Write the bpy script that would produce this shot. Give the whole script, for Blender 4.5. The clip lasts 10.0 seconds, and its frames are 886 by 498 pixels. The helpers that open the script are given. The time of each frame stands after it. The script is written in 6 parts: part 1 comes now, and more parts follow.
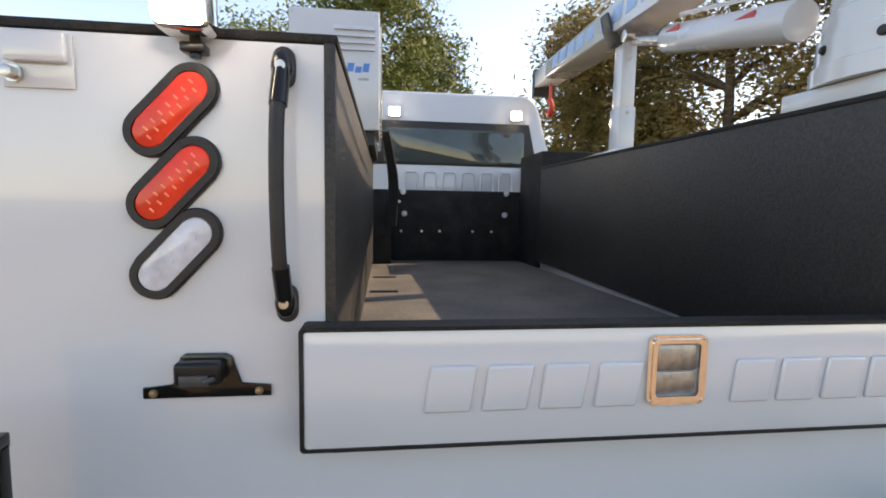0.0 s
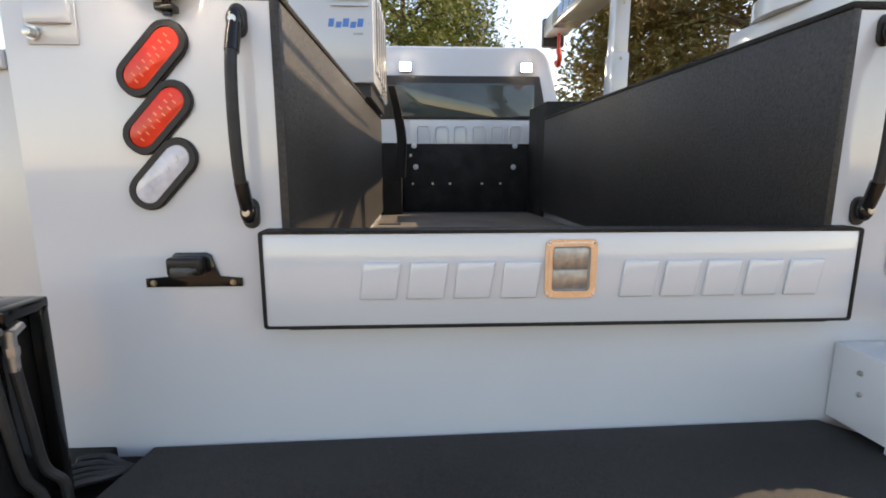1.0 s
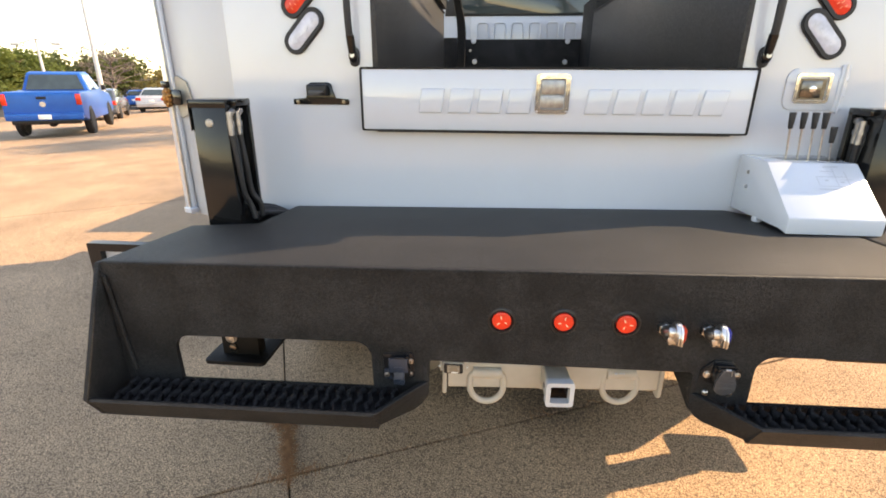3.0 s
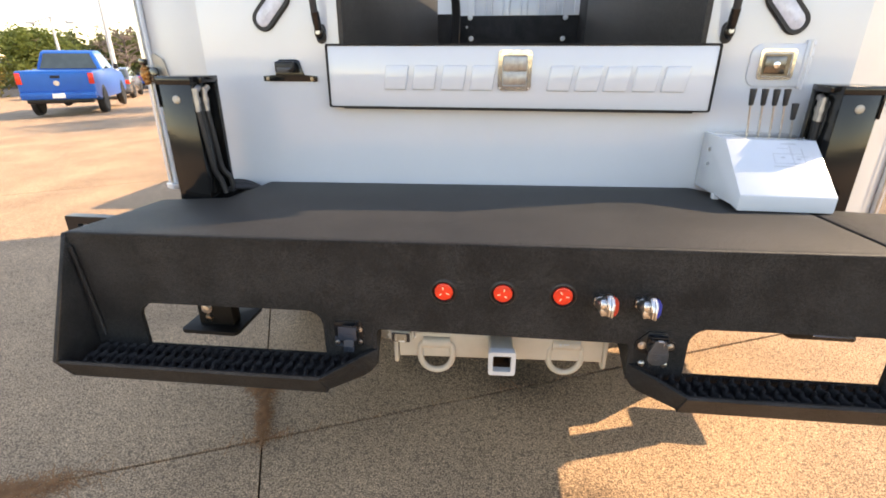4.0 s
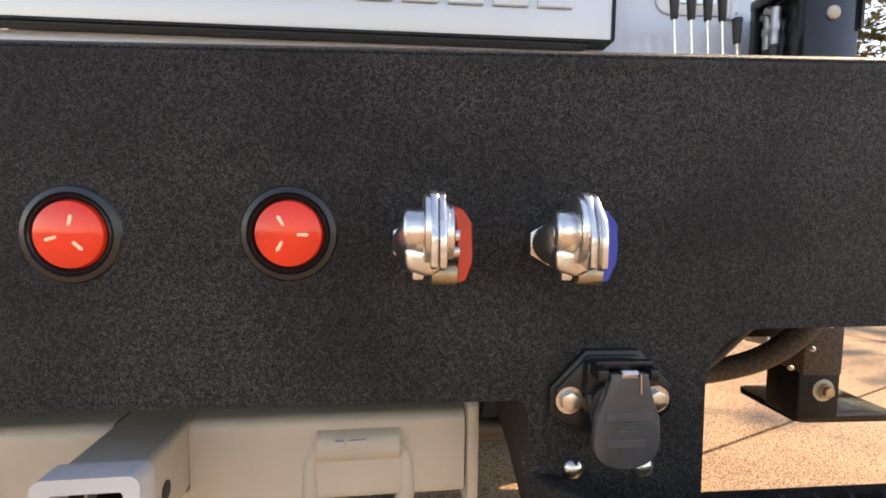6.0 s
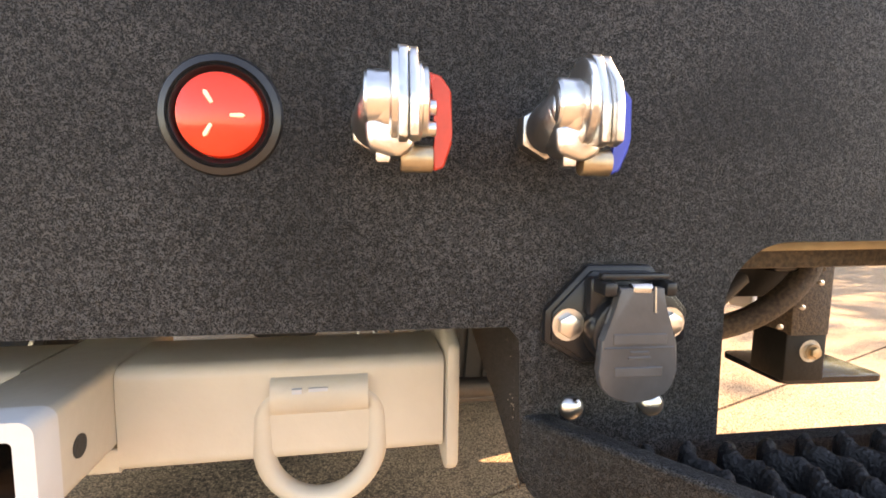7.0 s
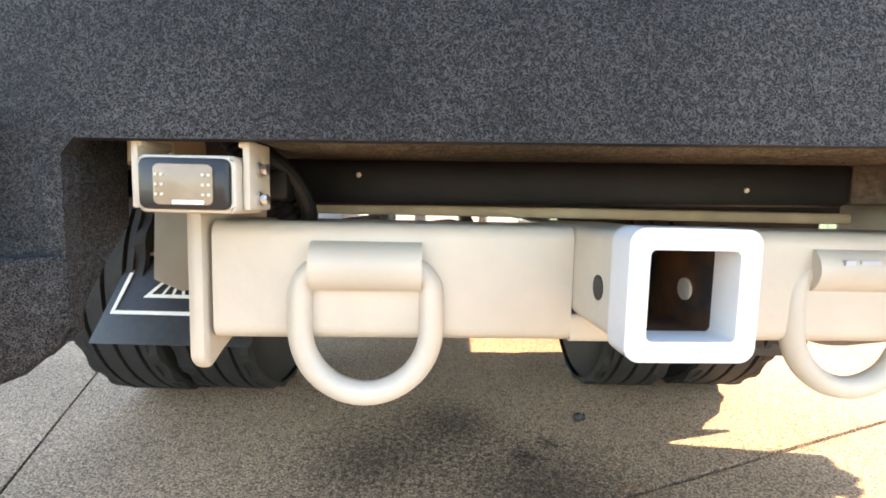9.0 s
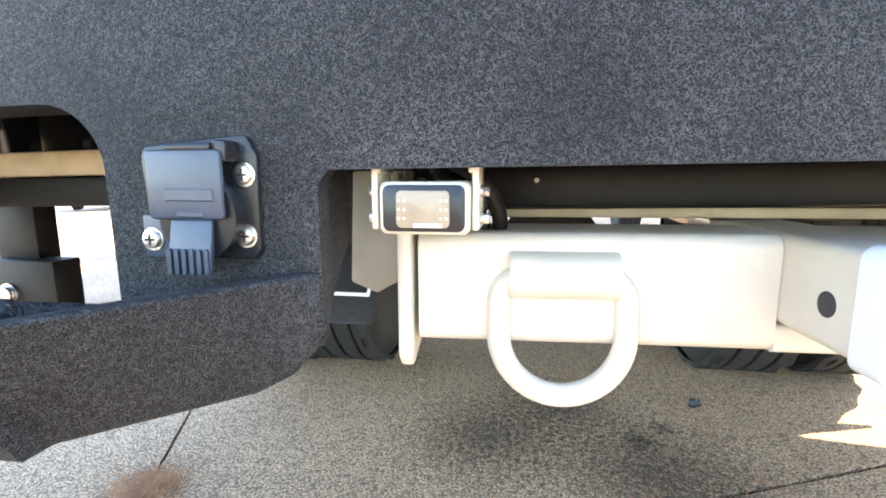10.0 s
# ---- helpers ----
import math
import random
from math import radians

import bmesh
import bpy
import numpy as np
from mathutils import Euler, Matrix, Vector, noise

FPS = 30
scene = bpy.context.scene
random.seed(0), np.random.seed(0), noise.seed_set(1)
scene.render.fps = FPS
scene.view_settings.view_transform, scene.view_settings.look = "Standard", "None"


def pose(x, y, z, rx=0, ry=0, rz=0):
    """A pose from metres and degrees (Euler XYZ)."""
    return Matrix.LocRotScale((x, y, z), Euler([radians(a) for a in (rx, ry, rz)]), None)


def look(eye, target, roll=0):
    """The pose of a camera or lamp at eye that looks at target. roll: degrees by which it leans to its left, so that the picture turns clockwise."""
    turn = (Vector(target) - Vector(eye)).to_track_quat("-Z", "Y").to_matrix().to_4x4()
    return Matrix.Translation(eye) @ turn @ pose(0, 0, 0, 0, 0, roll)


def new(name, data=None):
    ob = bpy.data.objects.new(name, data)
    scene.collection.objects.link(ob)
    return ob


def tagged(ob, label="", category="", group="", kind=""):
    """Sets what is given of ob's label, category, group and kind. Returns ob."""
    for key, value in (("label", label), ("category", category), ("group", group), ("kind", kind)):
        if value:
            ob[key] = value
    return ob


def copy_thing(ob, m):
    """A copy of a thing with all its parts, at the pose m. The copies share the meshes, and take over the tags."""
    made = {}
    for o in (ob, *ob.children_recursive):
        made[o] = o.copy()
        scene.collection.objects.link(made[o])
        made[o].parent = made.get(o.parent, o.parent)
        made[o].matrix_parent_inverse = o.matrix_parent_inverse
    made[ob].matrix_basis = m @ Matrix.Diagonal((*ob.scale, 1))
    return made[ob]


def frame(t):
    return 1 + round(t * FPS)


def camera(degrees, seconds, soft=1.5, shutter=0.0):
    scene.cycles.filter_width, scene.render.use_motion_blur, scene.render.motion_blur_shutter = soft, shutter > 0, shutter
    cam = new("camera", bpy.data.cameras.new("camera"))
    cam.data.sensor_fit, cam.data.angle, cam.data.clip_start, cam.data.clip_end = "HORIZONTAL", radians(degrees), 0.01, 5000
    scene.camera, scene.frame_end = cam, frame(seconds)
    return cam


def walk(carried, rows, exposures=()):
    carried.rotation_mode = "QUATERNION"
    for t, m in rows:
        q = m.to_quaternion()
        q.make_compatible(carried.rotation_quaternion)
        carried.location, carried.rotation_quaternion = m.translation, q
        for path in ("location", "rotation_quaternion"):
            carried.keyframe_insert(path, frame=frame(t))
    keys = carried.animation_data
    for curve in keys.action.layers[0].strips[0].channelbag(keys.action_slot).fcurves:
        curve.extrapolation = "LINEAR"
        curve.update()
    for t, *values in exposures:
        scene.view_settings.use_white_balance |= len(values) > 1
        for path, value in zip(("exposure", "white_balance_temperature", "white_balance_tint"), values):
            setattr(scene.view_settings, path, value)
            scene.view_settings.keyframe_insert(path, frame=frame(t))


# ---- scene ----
cam = camera(85.9, 10.0, soft=1.8)

PATH = [
    (0, (-0.483, -0.726, 1.508), (-0.24, 1.25, 1.316), 1.0),
    (0.5, (-0.345, -0.898, 1.456), (-0.206, 1.08, 1.189), 0.1),
    (1, (-0.296, -0.928, 1.443), (-0.205, 1.039, 1.093), 0.0),
    (1.2, (-0.308, -0.962, 1.4), (-0.206, 1.008, 1.071), 0.1),
    (1.5, (-0.34, -1.089, 1.335), (-0.238, 0.882, 1.009), 0.3),
    (2, (-0.416, -1.367, 1.311), (-0.313, 0.576, 0.849), 0.4),
    (2.5, (-0.372, -1.5, 1.313), (-0.346, 0.401, 0.693), 0.3),
    (2.7, (-0.296, -1.549, 1.283), (-0.367, 0.342, 0.634), 0.3),
    (3.8, (-0.051, -1.63, 1.28), (-0.284, 0.217, 0.548), 0.1),
    (4, (-0.027, -1.623, 1.278), (-0.25, 0.217, 0.528), 0.1),
    (4.5, (0.007, -1.606, 1.25), (-0.152, 0.239, 0.494), 0.2),
    (5, (0.018, -1.468, 1.06), (-0.082, 0.474, 0.59), 0.5),
    (5.5, (0.109, -1.17, 0.939), (0.107, 0.816, 0.705), 0.5),
    (5.7, (0.175, -1.035, 0.849), (0.241, 0.958, 0.698), 0.6),
    (6.8, (0.232, -0.879, 0.732), (0.459, 1.099, 0.545), 0.8),
    (7, (0.218, -0.884, 0.722), (0.452, 1.091, 0.512), 0.8),
    (7.5, (0.156, -0.867, 0.67), (0.431, 1.106, 0.494), 1.9),
    (8, (0.078, -0.861, 0.607), (0.336, 1.119, 0.488), 1.9),
    (8.3, (0.029, -0.866, 0.595), (0.214, 1.122, 0.479), 1.7),
    (8.5, (-0.013, -0.865, 0.594), (0.108, 1.127, 0.47), 1.3),
    (9, (-0.122, -0.856, 0.612), (-0.138, 1.135, 0.421), 1.3),
    (9.2, (-0.144, -0.858, 0.619), (-0.226, 1.128, 0.398), 1.2),
    (9.5, (-0.167, -0.862, 0.631), (-0.356, 1.108, 0.342), 0.7),
    (10, (-0.2, -0.872, 0.638), (-0.542, 1.074, 0.327), -0.2),
]
EXPOSURES = [(0.0, 1.40, 8700, 18), (1.0, 1.43, 9000, 18), (2.0, 1.58, 9600, 18), (2.5, 1.80, 9500, 18), (4.5, 1.93, 8800, 19), (5.5, 1.62, 8600, 21), (7.0, 2.72, 9700, 22), (7.5, 3.06, 9100, 21), (8.0, 3.05, 8700, 20), (9.0, 3.05, 7600, 14), (9.5, 3.35, 6900, 11), (10.0, 3.65, 6900, 12)]
walk(cam, [(t, look(eye, target, roll)) for t, eye, target, roll in PATH], EXPOSURES)

# world, sun, exposure
SUN_TO = Vector((1.30, 0.43, 1.0)).normalized()
world = bpy.data.worlds.new("sky")
scene.world = world
world.use_nodes = True
wn = world.node_tree.nodes
sky = wn.new("ShaderNodeTexSky")
sky.sky_type = "NISHITA"
sky.sun_disc = False
sky.sun_elevation = math.asin(SUN_TO.z)
sky.sun_rotation = math.atan2(SUN_TO.x, SUN_TO.y)
sky.air_density, sky.dust_density, sky.ozone_density = 1.0, 0.2, 2.0
world.node_tree.links.new(sky.outputs[0], wn["Background"].inputs[0])
wn["Background"].inputs[1].default_value = 0.15
sun = new("sun", bpy.data.lights.new("sun", "SUN"))
sun.data.energy, sun.data.angle, sun.data.color = 2.4, radians(0.55), (1.0, 0.90, 0.74)
sun.matrix_world = look((8, 3, 8), Vector((8, 3, 8)) - SUN_TO)


# ---- materials ----
def mat(name, color, rough=0.5, metal=0.0, var=0.0, scale=20.0, bump=0.0, bscale=200.0, color2=None, spec=0.5,
        rvar=0.0, coat=0.0, emit=None, estr=0.0, trans=0.0, big=0.0, bigscale=1.5):
    m = bpy.data.materials.new(name)
    m.use_nodes = True
    nt = m.node_tree
    b = nt.nodes["Principled BSDF"]
    b.inputs["Base Color"].default_value = (*color, 1)
    b.inputs["Roughness"].default_value = rough
    b.inputs["Metallic"].default_value = metal
    b.inputs["Specular IOR Level"].default_value = spec
    b.inputs["Coat Weight"].default_value = coat
    b.inputs["Coat Roughness"].default_value = 0.05
    b.inputs["Transmission Weight"].default_value = trans
    if emit:
        b.inputs["Emission Color"].default_value = (*emit, 1)
        b.inputs["Emission Strength"].default_value = estr
    tc = nt.nodes.new("ShaderNodeTexCoord")

    def tex(s, detail=6.0):
        n = nt.nodes.new("ShaderNodeTexNoise")
        n.inputs["Scale"].default_value = s
        n.inputs["Detail"].default_value = detail
        nt.links.new(tc.outputs["Object"], n.inputs["Vector"])
        return n

    if var or color2:
        n = tex(scale)
        r = nt.nodes.new("ShaderNodeValToRGB")
        c2 = color2 or tuple(c * (1 - var) for c in color)
        r.color_ramp.elements[0].position, r.color_ramp.elements[1].position = 0.36, 0.64
        r.color_ramp.elements[0].color = (*c2, 1)
        r.color_ramp.elements[1].color = (*color, 1)
        nt.links.new(n.outputs["Fac"], r.inputs["Fac"])
        out = r.outputs["Color"]
        if big:
            n2 = tex(bigscale, 4.0)
            mx = nt.nodes.new("ShaderNodeMix")
            mx.data_type, mx.blend_type = "RGBA", "MULTIPLY"
            mr = nt.nodes.new("ShaderNodeMapRange")
            mr.inputs["From Min"].default_value, mr.inputs["From Max"].default_value = 0.35, 0.65
            mr.inputs["To Min"].default_value, mr.inputs["To Max"].default_value = 1 - big, 1.0
            nt.links.new(n2.outputs["Fac"], mr.inputs["Value"])
            mx.inputs["Factor"].default_value = 1.0
            nt.links.new(out, mx.inputs["A"])
            nt.links.new(mr.outputs["Result"], mx.inputs["B"])
            out = mx.outputs["Result"]
        nt.links.new(out, b.inputs["Base Color"])
    if rvar:
        n = tex(scale * 0.7)
        mr = nt.nodes.new("ShaderNodeMapRange")
        mr.inputs["From Min"].default_value, mr.inputs["From Max"].default_value = 0.3, 0.7
        mr.inputs["To Min"].default_value, mr.inputs["To Max"].default_value = max(0.02, rough - rvar), rough + rvar
        nt.links.new(n.outputs["Fac"], mr.inputs["Value"])
        nt.links.new(mr.outputs["Result"], b.inputs["Roughness"])
    if bump:
        n = tex(bscale, 3.0)
        bp = nt.nodes.new("ShaderNodeBump")
        bp.inputs["Strength"].default_value = 1.0
        bp.inputs["Distance"].default_value = bump
        nt.links.new(n.outputs["Fac"], bp.inputs["Height"])
        nt.links.new(bp.outputs["Normal"], b.inputs["Normal"])
    return m


WHITE = mat("white_paint", (0.585, 0.618, 0.660), 0.2, var=0.04, scale=3, bump=0.0005, bscale=14, rvar=0.08, coat=0.7)


def grain(name, dark, light, cell, edge, rough, bump, spec=0.4, patch=0.3, patchscale=2.0, pebble=0.0, detail=1.5, mottle=0.5):
    """A surface of fine grains: two sizes of noise, dark gaps, and broad uneven patches."""
    m = mat(name, light, rough, spec=spec)
    nt = m.node_tree
    lk = nt.links.new
    bs = nt.nodes["Principled BSDF"]
    tc = nt.nodes.new("ShaderNodeTexCoord")

    def noise(s, d):
        n = nt.nodes.new("ShaderNodeTexNoise")
        n.inputs["Scale"].default_value, n.inputs["Detail"].default_value = s, d
        lk(tc.outputs["Object"], n.inputs["Vector"])
        return n.outputs["Fac"]

    def span(src, a, b, lo, hi):
        r = nt.nodes.new("ShaderNodeMapRange")
        for k, v in (("From Min", a), ("From Max", b), ("To Min", lo), ("To Max", hi)):
            r.inputs[k].default_value = v
        lk(src, r.inputs["Value"])
        return r.outputs["Result"]

    def times(a, b):
        n = nt.nodes.new("ShaderNodeMath")
        n.operation = "MULTIPLY"
        lk(a, n.inputs[0])
        lk(b, n.inputs[1])
        return n.outputs[0]

    f = noise(0.5 / cell, detail)
    fac = span(f, 0.5 - edge, 0.5 + edge, 0.0, 1.0)
    fac = times(fac, span(noise(0.11 / cell, 2.0), 0.36, 0.62, mottle, 1.0))
    if pebble:
        vo = nt.nodes.new("ShaderNodeTexVoronoi")
        vo.inputs["Scale"].default_value = 1.0 / pebble
        lk(tc.outputs["Object"], vo.inputs["Vector"])
        sp = nt.nodes.new("ShaderNodeSeparateColor")
        lk(vo.outputs["Color"], sp.inputs[0])
        fac = times(fac, span(sp.outputs[0], 0.08, 0.28, 0.22, 1.0))
    mx = nt.nodes.new("ShaderNodeMix")
    mx.data_type = "RGBA"
    lk(fac, mx.inputs["Factor"])
    mx.inputs["A"].default_value, mx.inputs["B"].default_value = (*dark, 1), (*light, 1)
    m2 = nt.nodes.new("ShaderNodeMix")
    m2.data_type, m2.blend_type = "RGBA", "MULTIPLY"
    m2.inputs["Factor"].default_value = 1.0
    lk(mx.outputs["Result"], m2.inputs["A"])
    lk(span(noise(patchscale, 5.0), 0.35, 0.65, 1 - patch, 1.0), m2.inputs["B"])
    lk(m2.outputs["Result"], bs.inputs["Base Color"])
    bp = nt.nodes.new("ShaderNodeBump")
    bp.inputs["Strength"].default_value, bp.inputs["Distance"].default_value = 1.0, bump
    lk(f, bp.inputs["Height"])
    lk(bp.outputs["Normal"], bs.inputs["Normal"])
    return m


LINER = grain("sprayed_liner", (0.0006, 0.0006, 0.0006), (0.065, 0.063, 0.0615), 0.00036, 0.048, 0.6, 0.0006, 0.2, 0.5, 9.0, detail=3.0, mottle=0.45)
DECK = grain("dusty_deck_liner", (0.004, 0.0038, 0.0035), (0.070, 0.065, 0.061), 0.0006, 0.16, 0.55, 0.0008, 0.3, 0.35, 3.5)
LINERW = mat("dusty_liner", (0.046, 0.043, 0.039), 0.5, var=0.5, scale=120, bump=0.002, bscale=220, rvar=0.1, big=0.35, bigscale=2.5)
FLOORL = mat("worn_bed_floor", (0.16, 0.145, 0.125), 0.7, var=0.3, scale=60, bump=0.001, bscale=150, big=0.35, bigscale=4)
GLOSSB = mat("gloss_black", (0.010, 0.010, 0.010), 0.14, var=0.3, scale=9, bump=0.0003, bscale=30, coat=0.12, spec=0.35)
BEAM = mat("satin_black_steel", (0.006, 0.0056, 0.0052), 0.55, var=0.4, scale=30, bump=0.0006, bscale=120, spec=0.22)
RUBBER = mat("black_rubber", (0.018, 0.018, 0.019), 0.55, var=0.35, scale=60, bump=0.0004, bscale=300)
MATRUB = mat("grained_rubber", (0.016, 0.0155, 0.016), 0.5, var=0.5, scale=300, bump=0.0025, bscale=420, spec=0.35)
GROM = mat("grommet_rubber", (0.012, 0.012, 0.013), 0.3, var=0.3, scale=60, bump=0.0002, bscale=200)
GOLD = mat("gold_zinc", (0.50, 0.23, 0.06), 0.42, 0.6, color2=(0.16, 0.06, 0.015), scale=140)
PLASTIC = mat("dark_plastic", (0.012, 0.0125, 0.014), 0.28, var=0.25, scale=80, bump=0.0001, bscale=300, spec=0.3)
GREYPL = mat("grey_plastic", (0.055, 0.057, 0.061), 0.42, var=0.2, scale=70, bump=0.0001, bscale=300)
BLUEGR = mat("slate_plastic", (0.022, 0.033, 0.052), 0.38, var=0.2, scale=70, bump=0.0001, bscale=300)
CHROME = mat("chrome", (0.78, 0.76, 0.73), 0.09, 1.0, var=0.12, scale=30, bump=0.0003, bscale=40)
STEEL = mat("zinc_steel", (0.62, 0.60, 0.57), 0.28, 1.0, var=0.25, scale=50, bump=0.0003, bscale=200)
ALLOY = mat("cast_alloy", (0.74, 0.72, 0.69), 0.3, 1.0, var=0.25, scale=40, bump=0.0009, bscale=90)
RED = mat("red_lens", (0.86, 0.045, 0.018), 0.2, var=0.25, scale=25, coat=0.2, spec=0.35)
CLEAR = mat("clear_lens", (0.62, 0.64, 0.72), 0.15, var=0.22, scale=40, coat=0.5)
MARKLED = mat("marker_led", (0.98, 0.68, 0.42), 0.2, var=0.1, scale=90, coat=0.4)
LEDDOT = mat("led_chip", (0.95, 0.20, 0.09), 0.2, var=0.1, scale=90, coat=0.4)
LEDW = mat("led_white", (0.95, 0.93, 0.86), 0.2, var=0.1, scale=90)
REDP = mat("red_handle", (0.62, 0.045, 0.02), 0.38, var=0.2, scale=80)
BLUEP = mat("blue_handle", (0.02, 0.05, 0.42), 0.38, var=0.2, scale=80)
CREAM = mat("hitch_paint", (0.50, 0.448, 0.362), 0.42, var=0.1, scale=14, bump=0.0007, bscale=70, big=0.12, bigscale=9)
# Dust on black, browned further to take in light off the ground.
DUSTB = mat("bounce_lit_dusty_black", (0.085, 0.062, 0.042), 0.7, color2=(0.03, 0.022, 0.016), scale=160, bump=0.002, bscale=260, big=0.3, bigscale=5)
RUST = mat("rusty_bore", (0.012, 0.010, 0.009), 0.8, color2=(0.12, 0.045, 0.012), scale=34, bump=0.001, bscale=90)
# Dust speckle, with the ground's golden bounce light put into the tan.
FLANGE = grain("bounce_lit_dusty_flange", (0.022, 0.016, 0.010), (0.30, 0.235, 0.155), 0.0008, 0.10, 0.8, 0.001, 0.2, 0.5, 7.0, detail=3.0, mottle=0.45)
DOORW = mat("door_white", (0.52, 0.525, 0.53), 0.35, var=0.05, scale=3, bump=0.0005, bscale=14, rvar=0.08)
ZINC = mat("dull_grey_zinc", (0.42, 0.41, 0.40), 0.38, 0.9, var=0.3, scale=60)
GUSSET = mat("greyish_bracket_paint", (0.30, 0.285, 0.235), 0.5, var=0.15, scale=20, bump=0.0007, bscale=70, big=0.2, bigscale=12)
COLLAR = mat("white_collar_paint", (0.55, 0.545, 0.53), 0.35, var=0.08, scale=20, bump=0.0006, bscale=60, big=0.1, bigscale=12)
# Darker copy of the steel, with shade put into its colour.
DSTEEL = mat("shaded_steel", (0.20, 0.18, 0.16), 0.22, 1.0, var=0.5, scale=70)
TANST = mat("dull_zinc", (0.46, 0.36, 0.24), 0.36, 0.8, var=0.35, scale=60)
TANLIT = mat("bounce_lit_tan_dust", (0.48, 0.37, 0.24), 0.8, var=0.25, scale=25, bump=0.0006, bscale=180, spec=0.2, big=0.2, bigscale=9)
GLASS = mat("tinted_glass", (0.05, 0.07, 0.07), 0.03, spec=0.8, var=0.2, scale=4)
DARKIN = mat("dark_underbody", (0.028, 0.025, 0.022), 0.75, var=0.4, scale=30, bump=0.0015, bscale=60)
TYRE = mat("tyre_rubber", (0.014, 0.0135, 0.013), 0.75, var=0.35, scale=40, bump=0.001, bscale=140)
LAMP = mat("lit_lamp", (1, 1, 1), 0.3, emit=(1.0, 0.96, 0.86), estr=26.0)
PALEINK = mat("pale_blue_print", (0.30, 0.50, 0.80), 0.35, var=0.1, scale=40)
BLUEINK = mat("blue_print", (0.05, 0.22, 0.62), 0.35, var=0.1, scale=40)
REDINK = mat("red_print", (0.55, 0.05, 0.05), 0.4, var=0.1, scale=40)
INK = mat("grey_print", (0.40, 0.42, 0.45), 0.5, var=0.1, scale=40)
CONC = grain("exposed_concrete", (0.18, 0.115, 0.072), (0.94, 0.612, 0.365), 0.0024, 0.11, 0.85, 0.0028, 0.3, 0.25, 1.6, 0.0062, 5.0, 0.72)


def stain(m, places):
    """Dark oil marks with a ragged edge at places on the ground: x, y, radius."""
    nt = m.node_tree
    tc = nt.nodes.new("ShaderNodeTexCoord")
    nz = nt.nodes.new("ShaderNodeTexNoise")
    nz.inputs["Scale"].default_value = 75.0
    nz.inputs["Detail"].default_value = 6.0
    nz.inputs["Roughness"].default_value = 0.7
    nt.links.new(tc.outputs["Object"], nz.inputs["Vector"])
    bs = nt.nodes["Principled BSDF"].inputs["Base Color"]
    for x, y, r in places:
        ds = nt.nodes.new("ShaderNodeVectorMath")
        ds.operation = "DISTANCE"
        ds.inputs[1].default_value = (x, y, 0)
        nt.links.new(tc.outputs["Object"], ds.inputs[0])
        ad = nt.nodes.new("ShaderNodeMath")
        ad.operation = "MULTIPLY_ADD"
        ad.inputs[1].default_value = r * 2.2
        nt.links.new(nz.outputs["Fac"], ad.inputs[0])
        nt.links.new(ds.outputs["Value"], ad.inputs[2])
        mr = nt.nodes.new("ShaderNodeMapRange")
        mr.inputs["From Min"].default_value, mr.inputs["From Max"].default_value = r * 1.15, r * 1.8
        mr.inputs["To Min"].default_value, mr.inputs["To Max"].default_value = 0.30, 1.0
        nt.links.new(ad.outputs[0], mr.inputs["Value"])
        mx = nt.nodes.new("ShaderNodeMix")
        mx.data_type, mx.blend_type = "RGBA", "MULTIPLY"
        mx.inputs["Factor"].default_value = 1.0
        nt.links.new(bs.links[0].from_socket, mx.inputs["A"])
        nt.links.new(mr.outputs["Result"], mx.inputs["B"])
        nt.links.new(mx.outputs["Result"], bs)


stain(CONC, ((0.10, 0.12, 0.40), (-0.28, 0.22, 0.34), (-0.1, 0.42, 0.30), (0.30, -0.55, 0.25), (0.08, 0.26, 0.09), (0.15, 0.33, 0.06), (-7.5, 6.0, 0.3)))
SUBB = mat("joint_earth", (0.035, 0.027, 0.02), 0.95, var=0.4, scale=20)
NEEDLE = mat("dry_needles", (0.42, 0.19, 0.075), 0.85, var=0.4, scale=30)
GRASS = mat("lawn", (0.09, 0.15, 0.035), 0.9, var=0.4, scale=6, big=0.3, bigscale=0.3)
BARK = mat("bark", (0.15, 0.11, 0.08), 0.9, var=0.4, scale=14, bump=0.01, bscale=25)
BARE = mat("bare_twigs", (0.20, 0.15, 0.125), 0.9, var=0.3, scale=8)


def leafmat(name, a, b):
    m = mat(name, a, 0.6, color2=b, scale=1.2)
    p = m.node_tree.nodes["Principled BSDF"]
    p.inputs["Subsurface Weight"].default_value = 0.0
    tr = m.node_tree.nodes.new("ShaderNodeBsdfTranslucent")
    mx = m.node_tree.nodes.new("ShaderNodeMixShader")
    mx.inputs[0].default_value = 0.45
    lk = m.node_tree.links
    src = p.inputs["Base Color"].links[0].from_socket
    lk.new(src, tr.inputs["Color"])
    lk.new(p.outputs[0], mx.inputs[1])
    lk.new(tr.outputs[0], mx.inputs[2])
    lk.new(mx.outputs[0], m.node_tree.nodes["Material Output"].inputs[0])
    return m


LEAF = leafmat("green_leaves", (0.20, 0.23, 0.05), (0.10, 0.13, 0.03))
LEAFY = leafmat("autumn_leaves", (0.33, 0.225, 0.07), (0.15, 0.14, 0.042))
PINE = leafmat("pine_needles", (0.16, 0.17, 0.05), (0.07, 0.09, 0.028))


# ---- building helpers ----
def thing(name, x, y, z, label, category, group="", kind=""):
    ob = new(name)
    ob.location = (x, y, z)
    ob.empty_display_size = 0.1
    return tagged(ob, label, category, group, kind)


def origin(ob):
    o = Vector((0, 0, 0))
    while ob:
        o = o + ob.location
        ob = ob.parent
    return o


